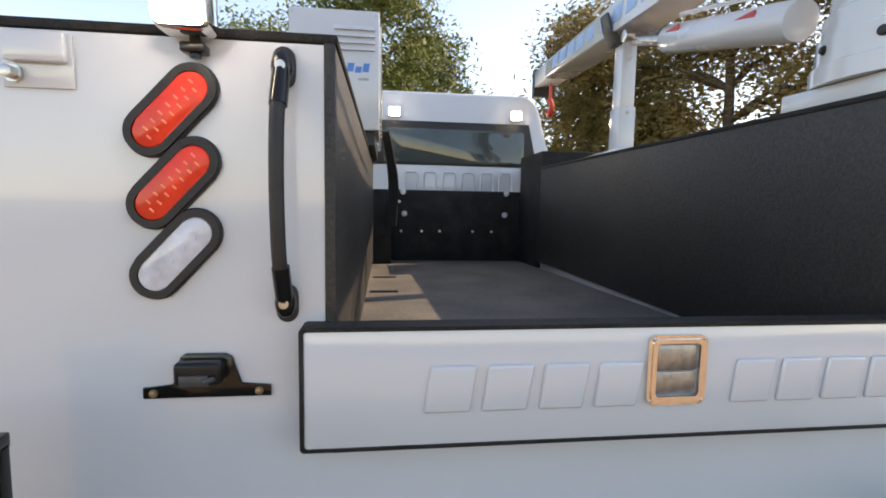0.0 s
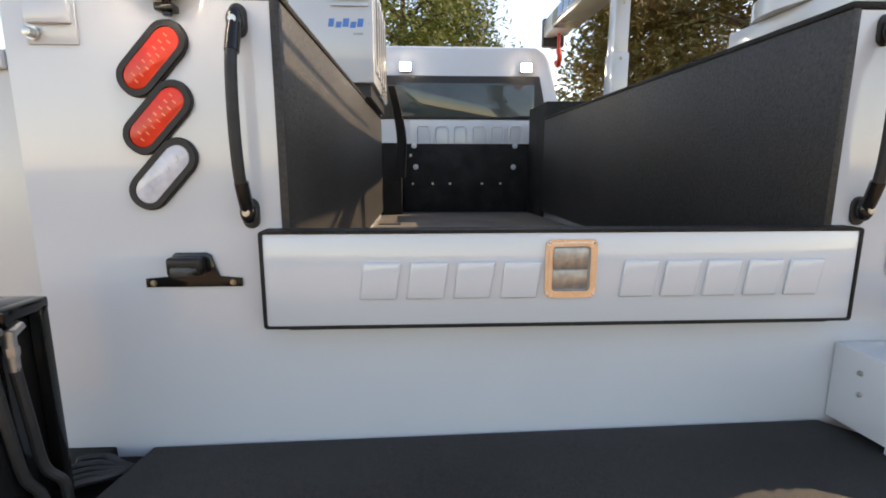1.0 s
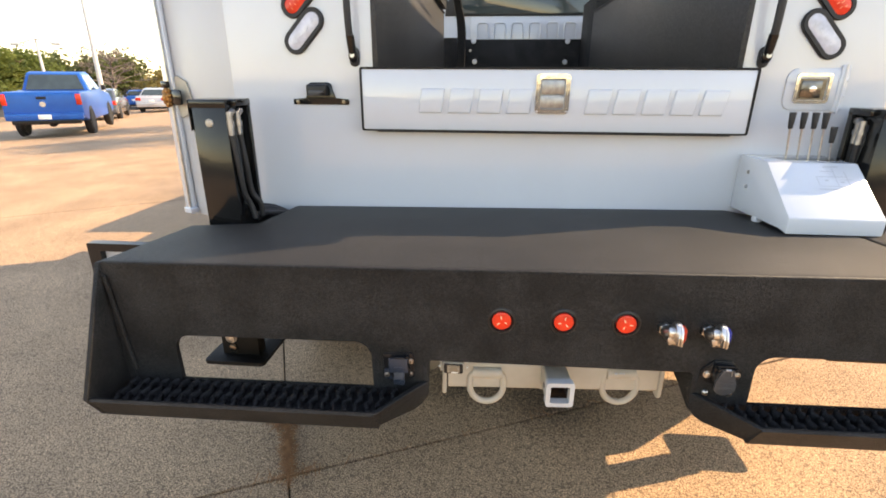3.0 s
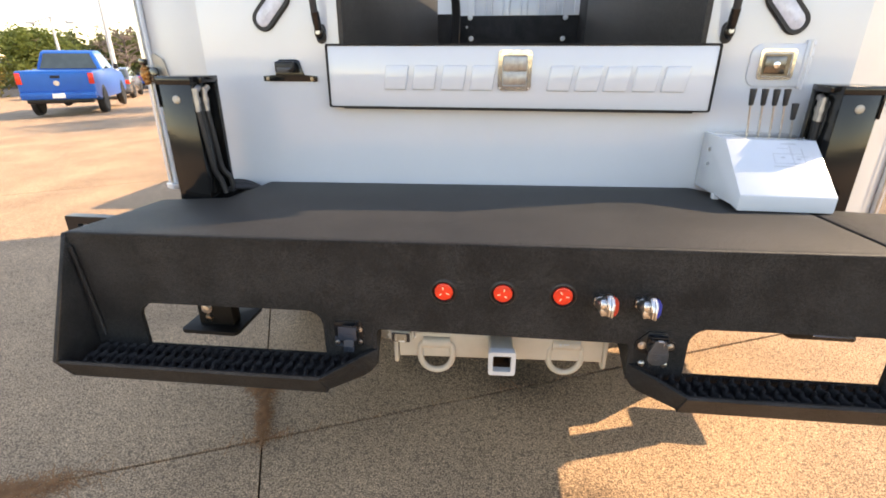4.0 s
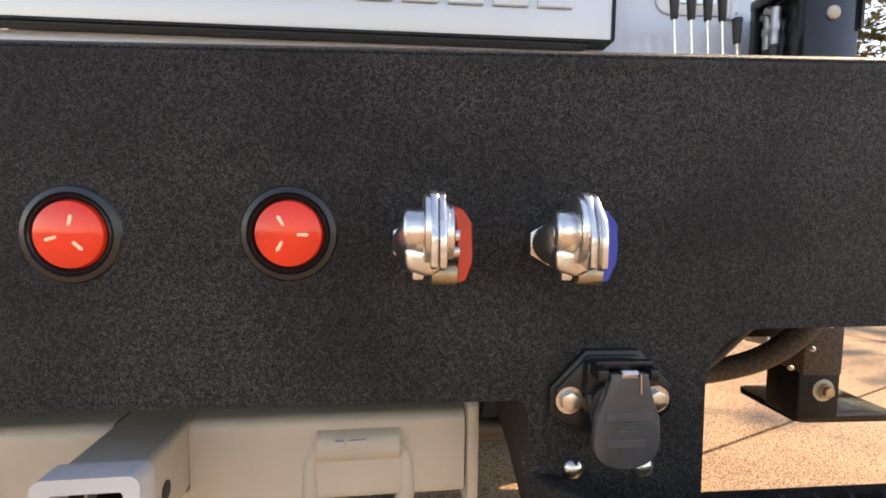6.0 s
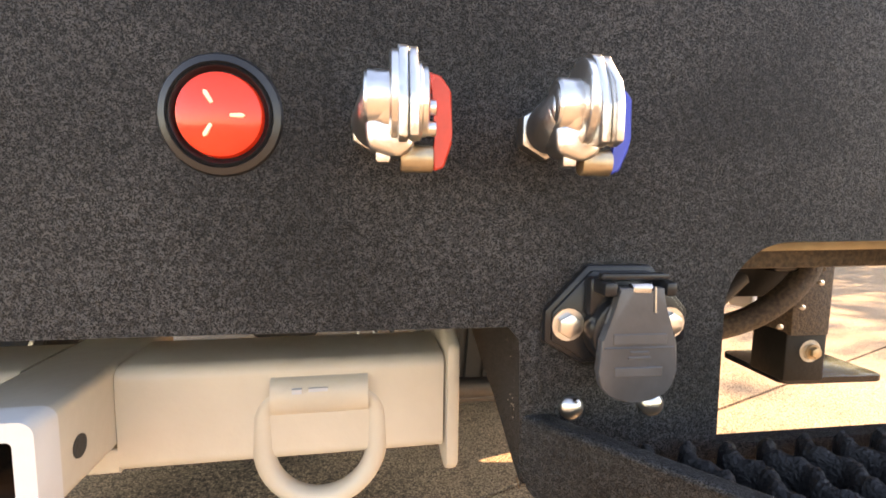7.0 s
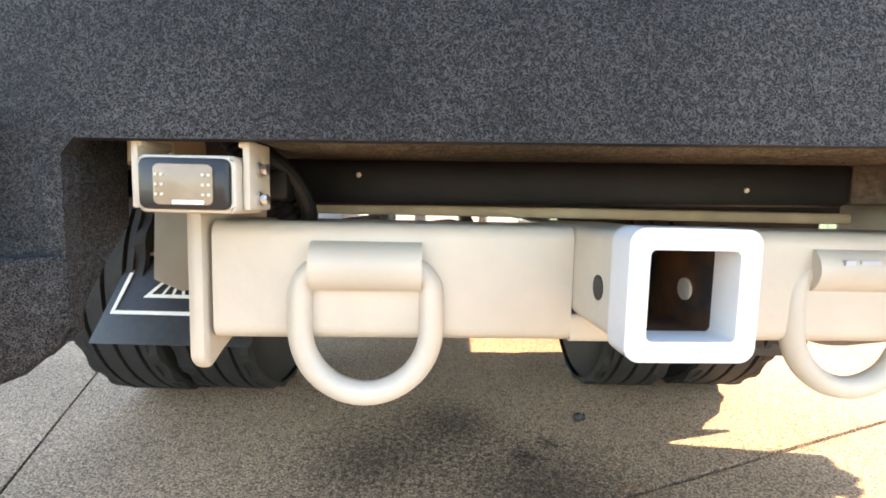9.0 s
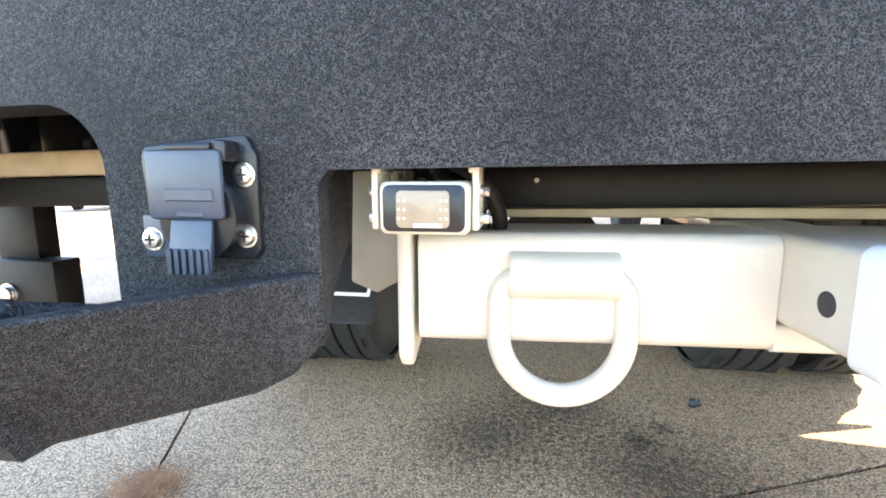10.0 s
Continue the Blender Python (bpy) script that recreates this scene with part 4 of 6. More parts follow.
QX, QZ = -0.387, 0.6190
po = thing("trailer_socket", QX, BY, QZ - 0.036, "square-flap trailer socket on a black bolted plate", "trailer socket", "trailer sockets")
po.scale = (1, 0.56, 1)
b = bm_()
prism(b, [(QX - 0.038, QZ - 0.030), (QX + 0.030, QZ - 0.030), (QX + 0.034, QZ - 0.025), (QX + 0.0345, QZ + 0.030), (QX + 0.028, QZ + 0.042), (QX - 0.038, QZ + 0.036), (QX - 0.041, QZ + 0.030)], "y", BY - 0.006, BY + 0.001, 0.002)
part("flange", b, PLASTIC, po, "black bolted flange")
b = bm_()
cyl(b, (QX + 0.002, BY - 0.005, QZ - 0.004), (QX + 0.002, BY - 0.026, QZ - 0.005), 0.0245, seg=28)
part("socket_barrel", b, PLASTIC, po, "dark round barrel")
b = bm_()
box(b, QX - 0.025, QX + 0.022, BY - 0.035, BY - 0.027, QZ - 0.006, QZ + 0.033, 0.003)
box(b, QX - 0.038, QX - 0.012, BY - 0.018, BY - 0.006, QZ - 0.030, QZ - 0.004, 0.002)
flap = part("flap", b, BLUEGR, po, "slate grey hinged flap")
b = bm_()
prism(b, [(BY - 0.026, QZ - 0.004), (BY - 0.032, QZ - 0.006), (BY - 0.0385, QZ - 0.024), (BY - 0.0385, QZ - 0.036), (BY - 0.034, QZ - 0.037), (BY - 0.033, QZ - 0.024)], "x", QX - 0.0125, QX + 0.0135, 0.0015)
part("finger_pull", b, BLUEGR, flap, "ribbed slate finger pull")
for k in range(6):
    x = QX - 0.0112 + k * 0.00465
    b = bm_()
    box(b, x - 0.0013, x + 0.0013, BY - 0.0425, BY - 0.038, QZ - 0.0368, QZ - 0.022, 0.0008, 1)
    part("rib", b, BLUEGR, flap)
for z, w, h in ((QZ + 0.008, 0.030, 0.007), (QZ - 0.003, 0.017, 0.003)):
    b = bm_()
    box(b, QX + 0.002 - w / 2, QX + 0.002 + w / 2, BY - 0.0362, BY - 0.0345, z - h / 2, z + h / 2, 0.0006, 1)
    part("moulded_bar", b, BLUEGR, flap)
b = bm_()
cyl(b, (QX - 0.012, BY - 0.031, QZ + 0.034), (QX + 0.016, BY - 0.031, QZ + 0.034), 0.0028, seg=12)
box(b, QX + 0.016, QX + 0.024, BY - 0.03, BY - 0.005, QZ + 0.026, QZ + 0.038, 0.002)
part("hinge_pin", b, PLASTIC, po)
for x, z in ((0.0265, 0.019), (0.0255, -0.0165), (-0.031, -0.0185)):
    fy = BY - (0.018 if x < 0 else 0.006)
    bolt(po, (QX + x, fy, QZ + z), 0.0052, 0.006, STEEL, "screw", 20)
    for k in range(2):
        b = bm_()
        w_, h_ = ((0.0034, 0.0007), (0.0007, 0.0034))[k]
        box(b, QX + x - w_, QX + x + w_, fy - 0.0065, fy - 0.0058, QZ + z - h_, QZ + z + h_)
        part("slot", b, RUBBER, po)

# ---- tow hitch ----
hi = thing("tow_hitch", 0, -0.5, 0.48, "cream painted receiver hitch with square receiver tube", "tow hitch")
for xa, xb, zb, zt, bv in ((-0.272, -0.0335, 0.519, 0.598, 0.010), (0.0275, 0.2665, 0.519, 0.598, 0.010), (-0.0335, 0.0275, 0.519, 0.5385, 0.004)):
    b = bm_()
    prism(b, rounded(-0.53, -0.453, zb, zt, bv, 5), "x", xa, xb)
    part("cross_tube", b, CREAM, hi, "cream painted square cross tube")
b = bm_()
box(b, -0.225, 0.24, -0.447, -0.40, 0.6015, 0.6110, 0.003)
part("stay_plate", b, TANLIT, hi, "tan dusty stay plate")
for xa, xb in ((-0.287, -0.276), (0.2685, 0.2795)):
    b = bm_()
    prism(b, [(-0.534, 0.606), (-0.534, 0.506), (-0.524, 0.497), (-0.455, 0.517), (-0.40, 0.525), (-0.40, 0.640), (-0.44, 0.640), (-0.49, 0.625)], "x", xa, xb, 0.004, 2)
    part("side_plate", b, CREAM, hi, "cream painted side plate")
b = bm_()
CX, CZ = -0.003, 0.569
sq = lambda r, c: rounded(CX - r, CX + r, CZ - r, CZ + r, c, 6)
holed(b, sq(0.0335, 0.008), [sq(0.0228, 0.003)], "y", -0.620, -0.599)
part("collar", b, COLLAR, hi, "thick white collar")
b = bm_()
holed(b, sq(0.030, 0.006), [sq(0.0288, 0.005)], "y", -0.5995, -0.416)
part("receiver_tube", b, CREAM, hi, "cream receiver tube with pin holes")
b = bm_()
holed(b, sq(0.0243, 0.003), [sq(0.0236, 0.003)], "y", -0.5985, -0.395)
for v in b.verts:
    v.co.x, v.co.z = v.co.x - 0.045 * (v.co.y + 0.5985), v.co.z - 0.05 * (v.co.y + 0.5985)
part("bore", b, RUST, hi, "rusty inside of the receiver")
# Cream plate stands for the lit view through the bore's open end.
b = bm_()
prism(b, sq(0.0232, 0.003), "y", -0.399, -0.396)
bmesh.ops.translate(b, verts=b.verts, vec=(-0.0091, 0, -0.0101))
part("bore_end", b, CREAM, hi)
# Discs for the pin holes: dark shade outside, cream for light let through inside.
for s in (-1, 1):
    b = bm_()
    cyl(b, (CX + s * 0.0297, -0.574, CZ - 0.004), (CX + s * 0.0305, -0.574, CZ - 0.004), 0.0075, seg=20)
    part("pin_hole", b, RUBBER, hi)
    b = bm_()
    cyl(b, (CX + s * 0.0212, -0.574, CZ - 0.004), (CX + s * 0.0240, -0.574, CZ - 0.004), 0.0065, seg=20)
    part("pin_hole", b, CREAM, hi)

hi.rotation_euler = (0, 0, 0.062)
hi.location.x -= 0.0045
hi.location.y -= 0.004


def tow_ring(x):
    t = thing("tow_ring", x, -0.54, 0.478, "cream painted D-ring hanging from the hitch", "tow ring", "hitch D-rings")
    b = bm_()
    w, zt, r = 0.0432, 0.567, 0.0082
    arc = lambda cx, cz, rad, a0, a1, n: [(x + cx + rad * math.cos(q), cz + rad * math.sin(q)) for q in np.linspace(a0, a1, n)]
    half = arc(w - 0.020, zt - 0.020, 0.020, math.pi / 2, 0, 8) + arc(0, zt - 0.042, w, -0.02, -math.pi / 2, 12)
    prof = half + [(2 * x - px_, pz) for px_, pz in half[::-1][1:]]
    sweep(b, [(px_, -0.541 - 0.06 * (zt - pz), pz) for px_, pz in prof], r, 14, closed=True)
    part("ring", b, CREAM, t)
    b = bm_()
    prism(b, [(-0.526, 0.583)] + [(-0.541 - 0.0155 * math.cos(q), 0.5665 + 0.0165 * math.sin(q)) for q in np.linspace(1.5, -1.5, 14)] + [(-0.526, 0.549)], "x", x - 0.036, x + 0.036)
    part("clip", b, CREAM, t, "bent cream clip plate")
    if x > 0:
        b = bm_()
        box(b, x - 0.020, x - 0.013, -0.5572, -0.553, 0.571, 0.5745)
        box(b, x - 0.008, x + 0.006, -0.5565, -0.553, 0.572, 0.5745)
        part("stamp", b, INK, t)

    t.location.y += 0.080 * x + 0.011
    t.location.z += 0.005 if x > 0 else 0.003
    t.rotation_euler = (0, 0, 0.062)


tow_ring(0.167)
tow_ring(-0.1745)

# ---- reversing camera ----
cm = thing("reversing_camera", -0.257, -0.60, 0.60, "small cream reversing camera with LED ring in a bracket", "camera")
b = bm_()
prism(b, rounded(-0.283, -0.231, 0.604, 0.634, 0.004, 4), "y", -0.610, -0.572, 0.002)
part("housing", b, CREAM, cm)
b = bm_()
prism(b, rounded(-0.2805, -0.2335, 0.6058, 0.6322, 0.004, 4), "y", -0.6125, -0.609, 0.001)
fc = part("face", b, PLASTIC, cm, "dark camera face")
b = bm_()
prism(b, rounded(-0.2722, -0.2418, 0.6082, 0.6290, 0.003, 4), "y", -0.6138, -0.612, 0.0005)
part("window", b, mat("camera_window", (0.25, 0.195, 0.13), 0.32, var=0.2, scale=60), fc, "brownish glass window")
for sx in (-1, 1):
    for k in range(3):
        for j in range(2):
            b = bm_()
            cyl(b, (-0.257 + sx * (0.0105 + 0.003 * j), -0.6138, 0.6135 + k * 0.005), (-0.257 + sx * (0.0105 + 0.003 * j), -0.6144, 0.6135 + k * 0.005), 0.0008, seg=10)
            part("led", b, CREAM, fc)
b = bm_()
box(b, -0.262, -0.246, -0.6146, -0.6136, 0.6087, 0.6106)
part("maker_bar", b, LEDW, fc, "pale label bar")
for x in (-0.2875, -0.2285):
    b = bm_()
    box(b, x - 0.002, x + 0.002, -0.604, -0.575, 0.606, 0.6425, 0.001)
    fx = x + (0.004 if x < -0.25 else -0.004)
    box(b, min(x, fx), max(x, fx), -0.604, -0.575, 0.6385, 0.6425, 0.001)
    part("bracket_arm", b, CREAM, cm, "cream bracket arm")
    for z in (0.612, 0.628):
        bolt(cm, (x + (0.002 if x > -0.25 else -0.002), -0.592, z), 0.003, 0.005, STEEL, "bolt", 8, (1 if x > -0.25 else -1, 0, 0))
gus = thing("camera_gusset", -0.32, -0.47, 0.60, "grey-cream folded gusset plate beside the camera", "bracket")
b = bm_()
prism(b, [(-0.338, 0.641), (-0.294, 0.641), (-0.294, 0.556), (-0.320, 0.541), (-0.342, 0.550)], "y", -0.505, -0.497, 0.002)
prism(b, [(-0.505, 0.641), (-0.44, 0.641), (-0.44, 0.60), (-0.505, 0.556)], "x", -0.302, -0.294, 0.002)
part("plate", b, GUSSET, gus)
cab_l = thing("wiring_loom", -0.20, -0.45, 0.56, "black corrugated wiring loom behind the bumper", "cable")
b = bm_()
line = smoothline([(-0.272, -0.535, 0.672), (-0.268, -0.535, 0.655), (-0.258, -0.53, 0.638), (-0.245, -0.525, 0.622), (-0.236, -0.52, 0.606), (-0.233, -0.515, 0.585)], 9)
sweep(b, line, 0.008, 12, radii=[0.0072 + 0.0016 * (i % 2) for i in range(len(line))])
part("conduit", b, BEAM, cab_l, "black ribbed conduit")
b = bm_()
sweep(b, smoothline([(-0.252, -0.535, 0.646), (-0.240, -0.54, 0.640), (-0.226, -0.535, 0.626), (-0.219, -0.525, 0.606), (-0.222, -0.515, 0.585)], 7), 0.0058, 10)
part("cable", b, BEAM, cab_l)
b = bm_()
box(b, -0.256, -0.226, -0.545, -0.520, 0.611, 0.632, 0.005)
part("connector", b, BEAM, cab_l, "black taped connector")
b = bm_()
sweep(b, smoothline([(0.22, -0.38, 0.52), (0.34, -0.28, 0.472), (0.46, -0.21, 0.455), (0.58, -0.19, 0.468), (0.70, -0.18, 0.52), (0.80, -0.17, 0.60)], 8), 0.013, 12)
sweep(b, smoothline([(0.22, -0.37, 0.50), (0.36, -0.26, 0.452), (0.48, -0.19, 0.436), (0.60, -0.17, 0.45), (0.72, -0.16, 0.51), (0.82, -0.15, 0.60)], 8), 0.008, 10)
part("hydraulic_hose", b, RUBBER, cab_l, "black hydraulic hoses")


# ---- outrigger jacks ----
def jack(s, x0, x1, dy=0.0):
    t = thing("outrigger_jack", (x0 + x1) / 2, -0.15, 0.44, "gloss black hydraulic outrigger jack with hoses", "outrigger", "rear outriggers")
    b = bm_()
    box(b, x0, x1, -0.225 + dy, -0.115 + dy, 0.60, 1.212 - 0.16 * dy, 0.004)
    leg = part("outer_leg", b, GLOSSB, t, "shiny black square leg")
    b = bm_()
    zt = 1.222 - 0.16 * dy
    box(b, x0 - 0.003, x1 + 0.003, -0.229 + dy, -0.108 + dy, zt - 0.024, zt, 0.003)
    xl = x1 if s > 0 else x0
    box(b, xl - 0.001, xl + s * 0.004 + 0.001, -0.229 + dy, -0.15 + dy, zt - 0.088, zt - 0.004, 0.001)
    part("top_cap", b, GLOSSB, t, "black folded top cap")
    b = bm_()
    xi = x1 if s < 0 else x0
    lo, hi2 = sorted((xi, xi - s * 0.022))
    box(b, lo, hi2, -0.20 + dy, -0.11 + dy, zt - 0.02, zt, 0.003)
    box(b, lo, hi2, -0.13 + dy, -0.112 + dy, 0.862, zt - 0.012, 0.003)
    # Wall hidden behind the right leg, added only to block sun.
    if s > 0:
        box(b, x1 - 0.06, x1 - 0.02, -0.115 + dy, 0.029, 0.862, 1.18, 0.003)
    part("side_bracket", b, GLOSSB, t)
    b = bm_()
    ball(b, ((x0 + x1) / 2, -0.226 + dy, 1.155 - 0.11 * dy), 0.0125, 1, 0.5, 1, 18, 10)
    part("cap_bolt", b, CREAM, leg, "pale round bolt head")
    b = bm_()
    dx = -0.042 if s < 0 else -0.01
    if s < 0:
        box(b, x0 + 0.012 + dx, x1 - 0.012 + dx, -0.208, -0.168, 0.48, 0.605, 0.003)
    else:
        box(b, 0.985, 1.066, -0.080, 0.012, 0.470, 0.66, 0.003)
    # The right leg's brown is dust plus painted-in ground reflection.
    part("inner_leg", b, BEAM if s < 0 else DUSTB, t)
    py = -0.285 if s < 0 else -0.15
    # Mount boxes added to keep sun off the ground; the left one stays hidden.
    b = bm_()
    if s < 0:
        box(b, x0 - 0.01, x1, -0.114, 0.066, 0.68, 0.842, 0.004)
    else:
        box(b, 0.850, 0.983, -0.075, 0.05, 0.546, 0.842, 0.004)
    part("mount_box", b, BEAM, t, "dark steel mount under the deck")
    b = bm_()
    if s < 0:
        box(b, x0 + 0.022 + dx, x1 + dx + 0.045, py + 0.05, py + 0.10, 0.376, 0.50, 0.003)
    else:
        box(b, 0.985, 1.072, -0.072, 0.015, 0.376, 0.478, 0.004)
    part("ankle", b, BEAM, t)
    if s < 0:
        bolt(t, ((x0 + x1) / 2 + 0.006 + dx, py + 0.05, 0.442), 0.0145, 0.012, STEEL, "pin_bolt", 16)
        bolt(t, ((x0 + x1) / 2 + 0.010 + dx, py + 0.05, 0.402), 0.012, 0.008, DSTEEL, "pin_bolt", 16)
    else:
        bolt(t, (1.037, -0.072, 0.437), 0.0165, 0.004, CREAM, "washer", 24)
        bolt(t, (1.037, -0.077, 0.437), 0.011, 0.012, TANST, "pin_bolt", 6)
        b = bm_()
        sweep(b, smoothline([(0.66, -0.04, 0.452), (0.77, -0.075, 0.475), (0.86, -0.105, 0.508), (0.925, -0.115, 0.550), (0.975, -0.110, 0.600), (0.995, -0.10, 0.655)], 7), 0.0215, 16)
        part("hose_sleeve", b, DUSTB, t, "dusty black sleeve round the hoses")
        for cx_, cz_ in ((0.915, 0.503), (0.955, 0.538), (0.988, 0.582)):
            b = bm_()
            ball(b, (cx_, -0.130, cz_), 0.006, 1, 0.7, 0.8, 12, 8)
            part("clip_stud", b, STEEL, t)
    b = bm_()
    xa, xb = ((-1.128, -0.918) if s < 0 else (0.998, 1.226))
    prism(b, rounded(xa, xb, py if s < 0 else -0.058, py + 0.20 if s < 0 else 0.118, 0.015), "z", 0.364, 0.377, 0.002)
    part("foot_pad", b, GLOSSB if s > 0 else BEAM, t, "black steel foot pad")
    for k in range(2):
        hx = xi - s * (0.006 + 0.009 * k)
        hy = -0.217 + 0.03 * k if s < 0 else -0.035 - 0.03 * k
        b = bm_()
        cyl(b, (hx, hy + 0.022, zt - 0.032), (hx, hy + 0.002, zt - 0.042), 0.009, seg=6)
        cyl(b, (hx, hy, zt - 0.035), (hx, hy, zt - 0.102), 0.0085, seg=14)
        cyl(b, (hx, hy, zt - 0.062), (hx, hy, zt - 0.077), 0.0105, seg=6)
        part("hose_fitting", b, ZINC, t, "zinc hose elbow")
        b = bm_()
        sweep(b, smoothline([(hx, hy, zt - 0.097), (hx + 0.004, hy + 0.007, 1.03), (hx - s * 0.004, hy + 0.02, 0.94), (hx - s * (0.012 + 0.008 * k), hy + 0.035, 0.90), (hx - s * 0.02, hy + 0.04, 0.855)], 7), 0.0085, 10)
        part("hose", b, RUBBER, t, "black hydraulic hose")
    return t


jack(-1, -1.064, -0.957)
jack(1, 0.908, 1.011, 0.108)

# ---- control box with levers ----
ctl = thing("valve_control_box", 0.76, -0.1, DZ, "white sloped control box with printed diagram and levers", "control box")
b = bm_()
prism(b, [(F - 0.003, DZ + 0.010), (-0.24, DZ + 0.026), (-0.280, DZ + 0.016), (-0.280, 0.930), (-0.120, 1.055), (F - 0.003, 1.055)], "x", 0.624, 0.871, 0.003)
part("housing", b, WHITE, ctl, "white painted sheet steel housing")
for y in (-0.13,):
    b = bm_()
    box(b, 0.622, 0.642, y, y + 0.025, DZ + 0.003, DZ + 0.022, 0.002)
    part("foot_tab", b, WHITE, ctl)
b = bm_()
box(b, 0.690, 0.856, -0.075, -0.02, 1.0545, 1.0555)
part("lever_slot", b, GLOSSB, ctl)
for z, y in ((1.01, -0.03), (0.965, -0.035)):
    bolt(ctl, (0.624, y, z), 0.005, 0.005, STEEL, "bolt", 8, (-1, 0, 0))
for k, (x, h) in enumerate(((0.713, 0.128), (0.746, 0.128), (0.778, 0.128), (0.807, 0.128), (0.838, 0.088))):
    b = bm_()
    cyl(b, (x, -0.05, 1.045), (x - 0.012, -0.055, 1.052 + h - 0.03), 0.003, seg=10)
    lv = part("lever", b, STEEL, ctl, "thin steel lever")
    b = bm_()
    cyl(b, (x - 0.0115, -0.0548, 1.052 + h - 0.035), (x - 0.0135, -0.0555, 1.052 + h + 0.012), 0.0065, 0.0095, seg=14, bev=0.0015)
    part("knob", b, RUBBER, lv, "black rubber knob")
# printed outline diagram on the slope
sl = Vector((0, -0.278 + 0.122, 0.930 - 1.054)).normalized()
up = Vector((0, -sl.z, sl.y))
if up.z < 0:
    up = -up


def on_slope(u0, u1, v0, v1):
    o = Vector((0, -0.122, 1.054))
    return [(u, *(o + sl * v + up * 0.0012)[1:]) for u, v in ((u0, v0), (u1, v0), (u1, v1), (u0, v1))]


b = bm_()
for u0, u1, v0, v1 in ((0.74, 0.82, 0.05, 0.0515), (0.74, 0.825, 0.085, 0.0865), (0.74, 0.7415, 0.05, 0.085), (0.79, 0.7915, 0.02, 0.09), (0.82, 0.8215, 0.03, 0.088),
                       (0.755, 0.785, 0.03, 0.0315), (0.80, 0.835, 0.06, 0.0615), (0.76, 0.77, 0.062, 0.066), (0.80, 0.81, 0.068, 0.072), (0.735, 0.83, 0.095, 0.098), (0.77, 0.81, 0.012, 0.015)):
    b.faces.new([b.verts.new(p) for p in on_slope(u0, u1, v0, v1)])
part("printed_diagram", b, INK, ctl, "faint grey printed diagram")

# ---- cab ----
CY = 3.2
cabt = thing("truck_cab", 0, 3.9, 0.5, "white pickup cab with rear window and lit roof lamps", "truck cab")
b = bm_()
prof = [(-0.98, 0.75), (0.98, 0.75), (0.99, 1.40), (0.955, 1.66), (0.88, 1.88), (0.795, 2.22), (0.755, 2.30), (0.67, 2.352), (-0.60, 2.352), (-0.70, 2.30), (-0.75, 2.22), (-0.86, 1.88), (-0.945, 1.66), (-0.99, 1.40)]
prism(b, prof, "y", CY, CY + 1.75, 0.03, 3)
part("shell", b, WHITE, cabt, "white painted cab shell")
b = bm_()
prism(b, [(-0.62, 1.765), (0.78, 1.765), (0.70, 2.115), (-0.60, 2.115)], "y", CY - 0.012, CY - 0.001, 0.006)
part("window_surround", b, RUBBER, cabt, "black window surround")
b = bm_()
prism(b, rounded(-0.50, 0.66, 1.785, 2.055, 0.03), "y", CY - 0.018, CY - 0.0125, 0.002)
part("rear_window", b, GLASS, cabt, "dark tinted rear window")
b = bm_()
box(b, -0.385, 0.630, CY - 0.02, CY - 0.001, 1.45, 1.757, 0.006)
pn = part("back_panel", b, WHITE, cabt, "white pressed back panel")
for k in range(6):
    x = -0.275 + 0.157 * k
    b = bm_()
    sweep(b, [(x - 0.052, CY - 0.022, 1.50), (x - 0.052, CY - 0.024, 1.685), (x - 0.035, CY - 0.024, 1.71), (x + 0.035, CY - 0.024, 1.71), (x + 0.052, CY - 0.024, 1.685), (x + 0.052, CY - 0.022, 1.50)], 0.008, 8)
    part("pressed_rib", b, WHITE, pn)
for x in (-0.414, 0.578):
    b = bm_()
    box(b, x - 0.05, x + 0.05, CY - 0.05, CY + 0.01, 2.135, 2.215, 0.012, 3)
    lm = part("roof_lamp", b, CHROME, cabt, "small work lamp")
    b = bm_()
    box(b, x - 0.042, x + 0.042, CY - 0.054, CY - 0.049, 2.143, 2.207, 0.008, 3)
    part("lens", b, LAMP, lm, "glowing lens")

cabt.location.z += 0.05

# ---- welder generator on the left pack ----
wg = thing("welder_generator", -0.70, 1.85, 1.76, "white enclosed welder generator with louvres and blue mark", "generator")
b = bm_()
box(b, -0.89, -0.51, 1.42, 2.30, 1.82, 2.32, 0.006)
part("housing", b, WHITE, wg, "white painted sheet steel housing")
b = bm_()
box(b, -0.86, -0.53, 1.45, 2.28, 1.76, 1.822)
part("base_frame", b, RUBBER, wg, "black base frame")
for k in range(4):
    b = bm_()
    prism(b, [(1.418, 2.255 - 0.028 * k), (1.408, 2.237 - 0.028 * k), (1.421, 2.237 - 0.028 * k)], "x", -0.70, -0.53)
    part("louvre", b, WHITE, wg)
for k, (x, w, h, dz) in enumerate(((-0.715, 0.025, 0.035, 0), (-0.682, 0.025, 0.026, -0.004), (-0.650, 0.028, 0.036, 0), (-0.616, 0.026, 0.026, -0.004), (-0.583, 0.026, 0.036, 0))):
    b = bm_()
    prism(b, [(x, 2.065 + dz), (x + w, 2.065 + dz), (x + w + 0.006, 2.065 + dz + h), (x + 0.006, 2.065 + dz + h)], "y", 1.4185, 1.4205)
    part("printed_bar", b, BLUEINK, wg)
b = bm_()
box(b, -0.60, -0.555, 1.4185, 1.4205, 2.030, 2.040)
part("printed_bar", b, INK, wg)
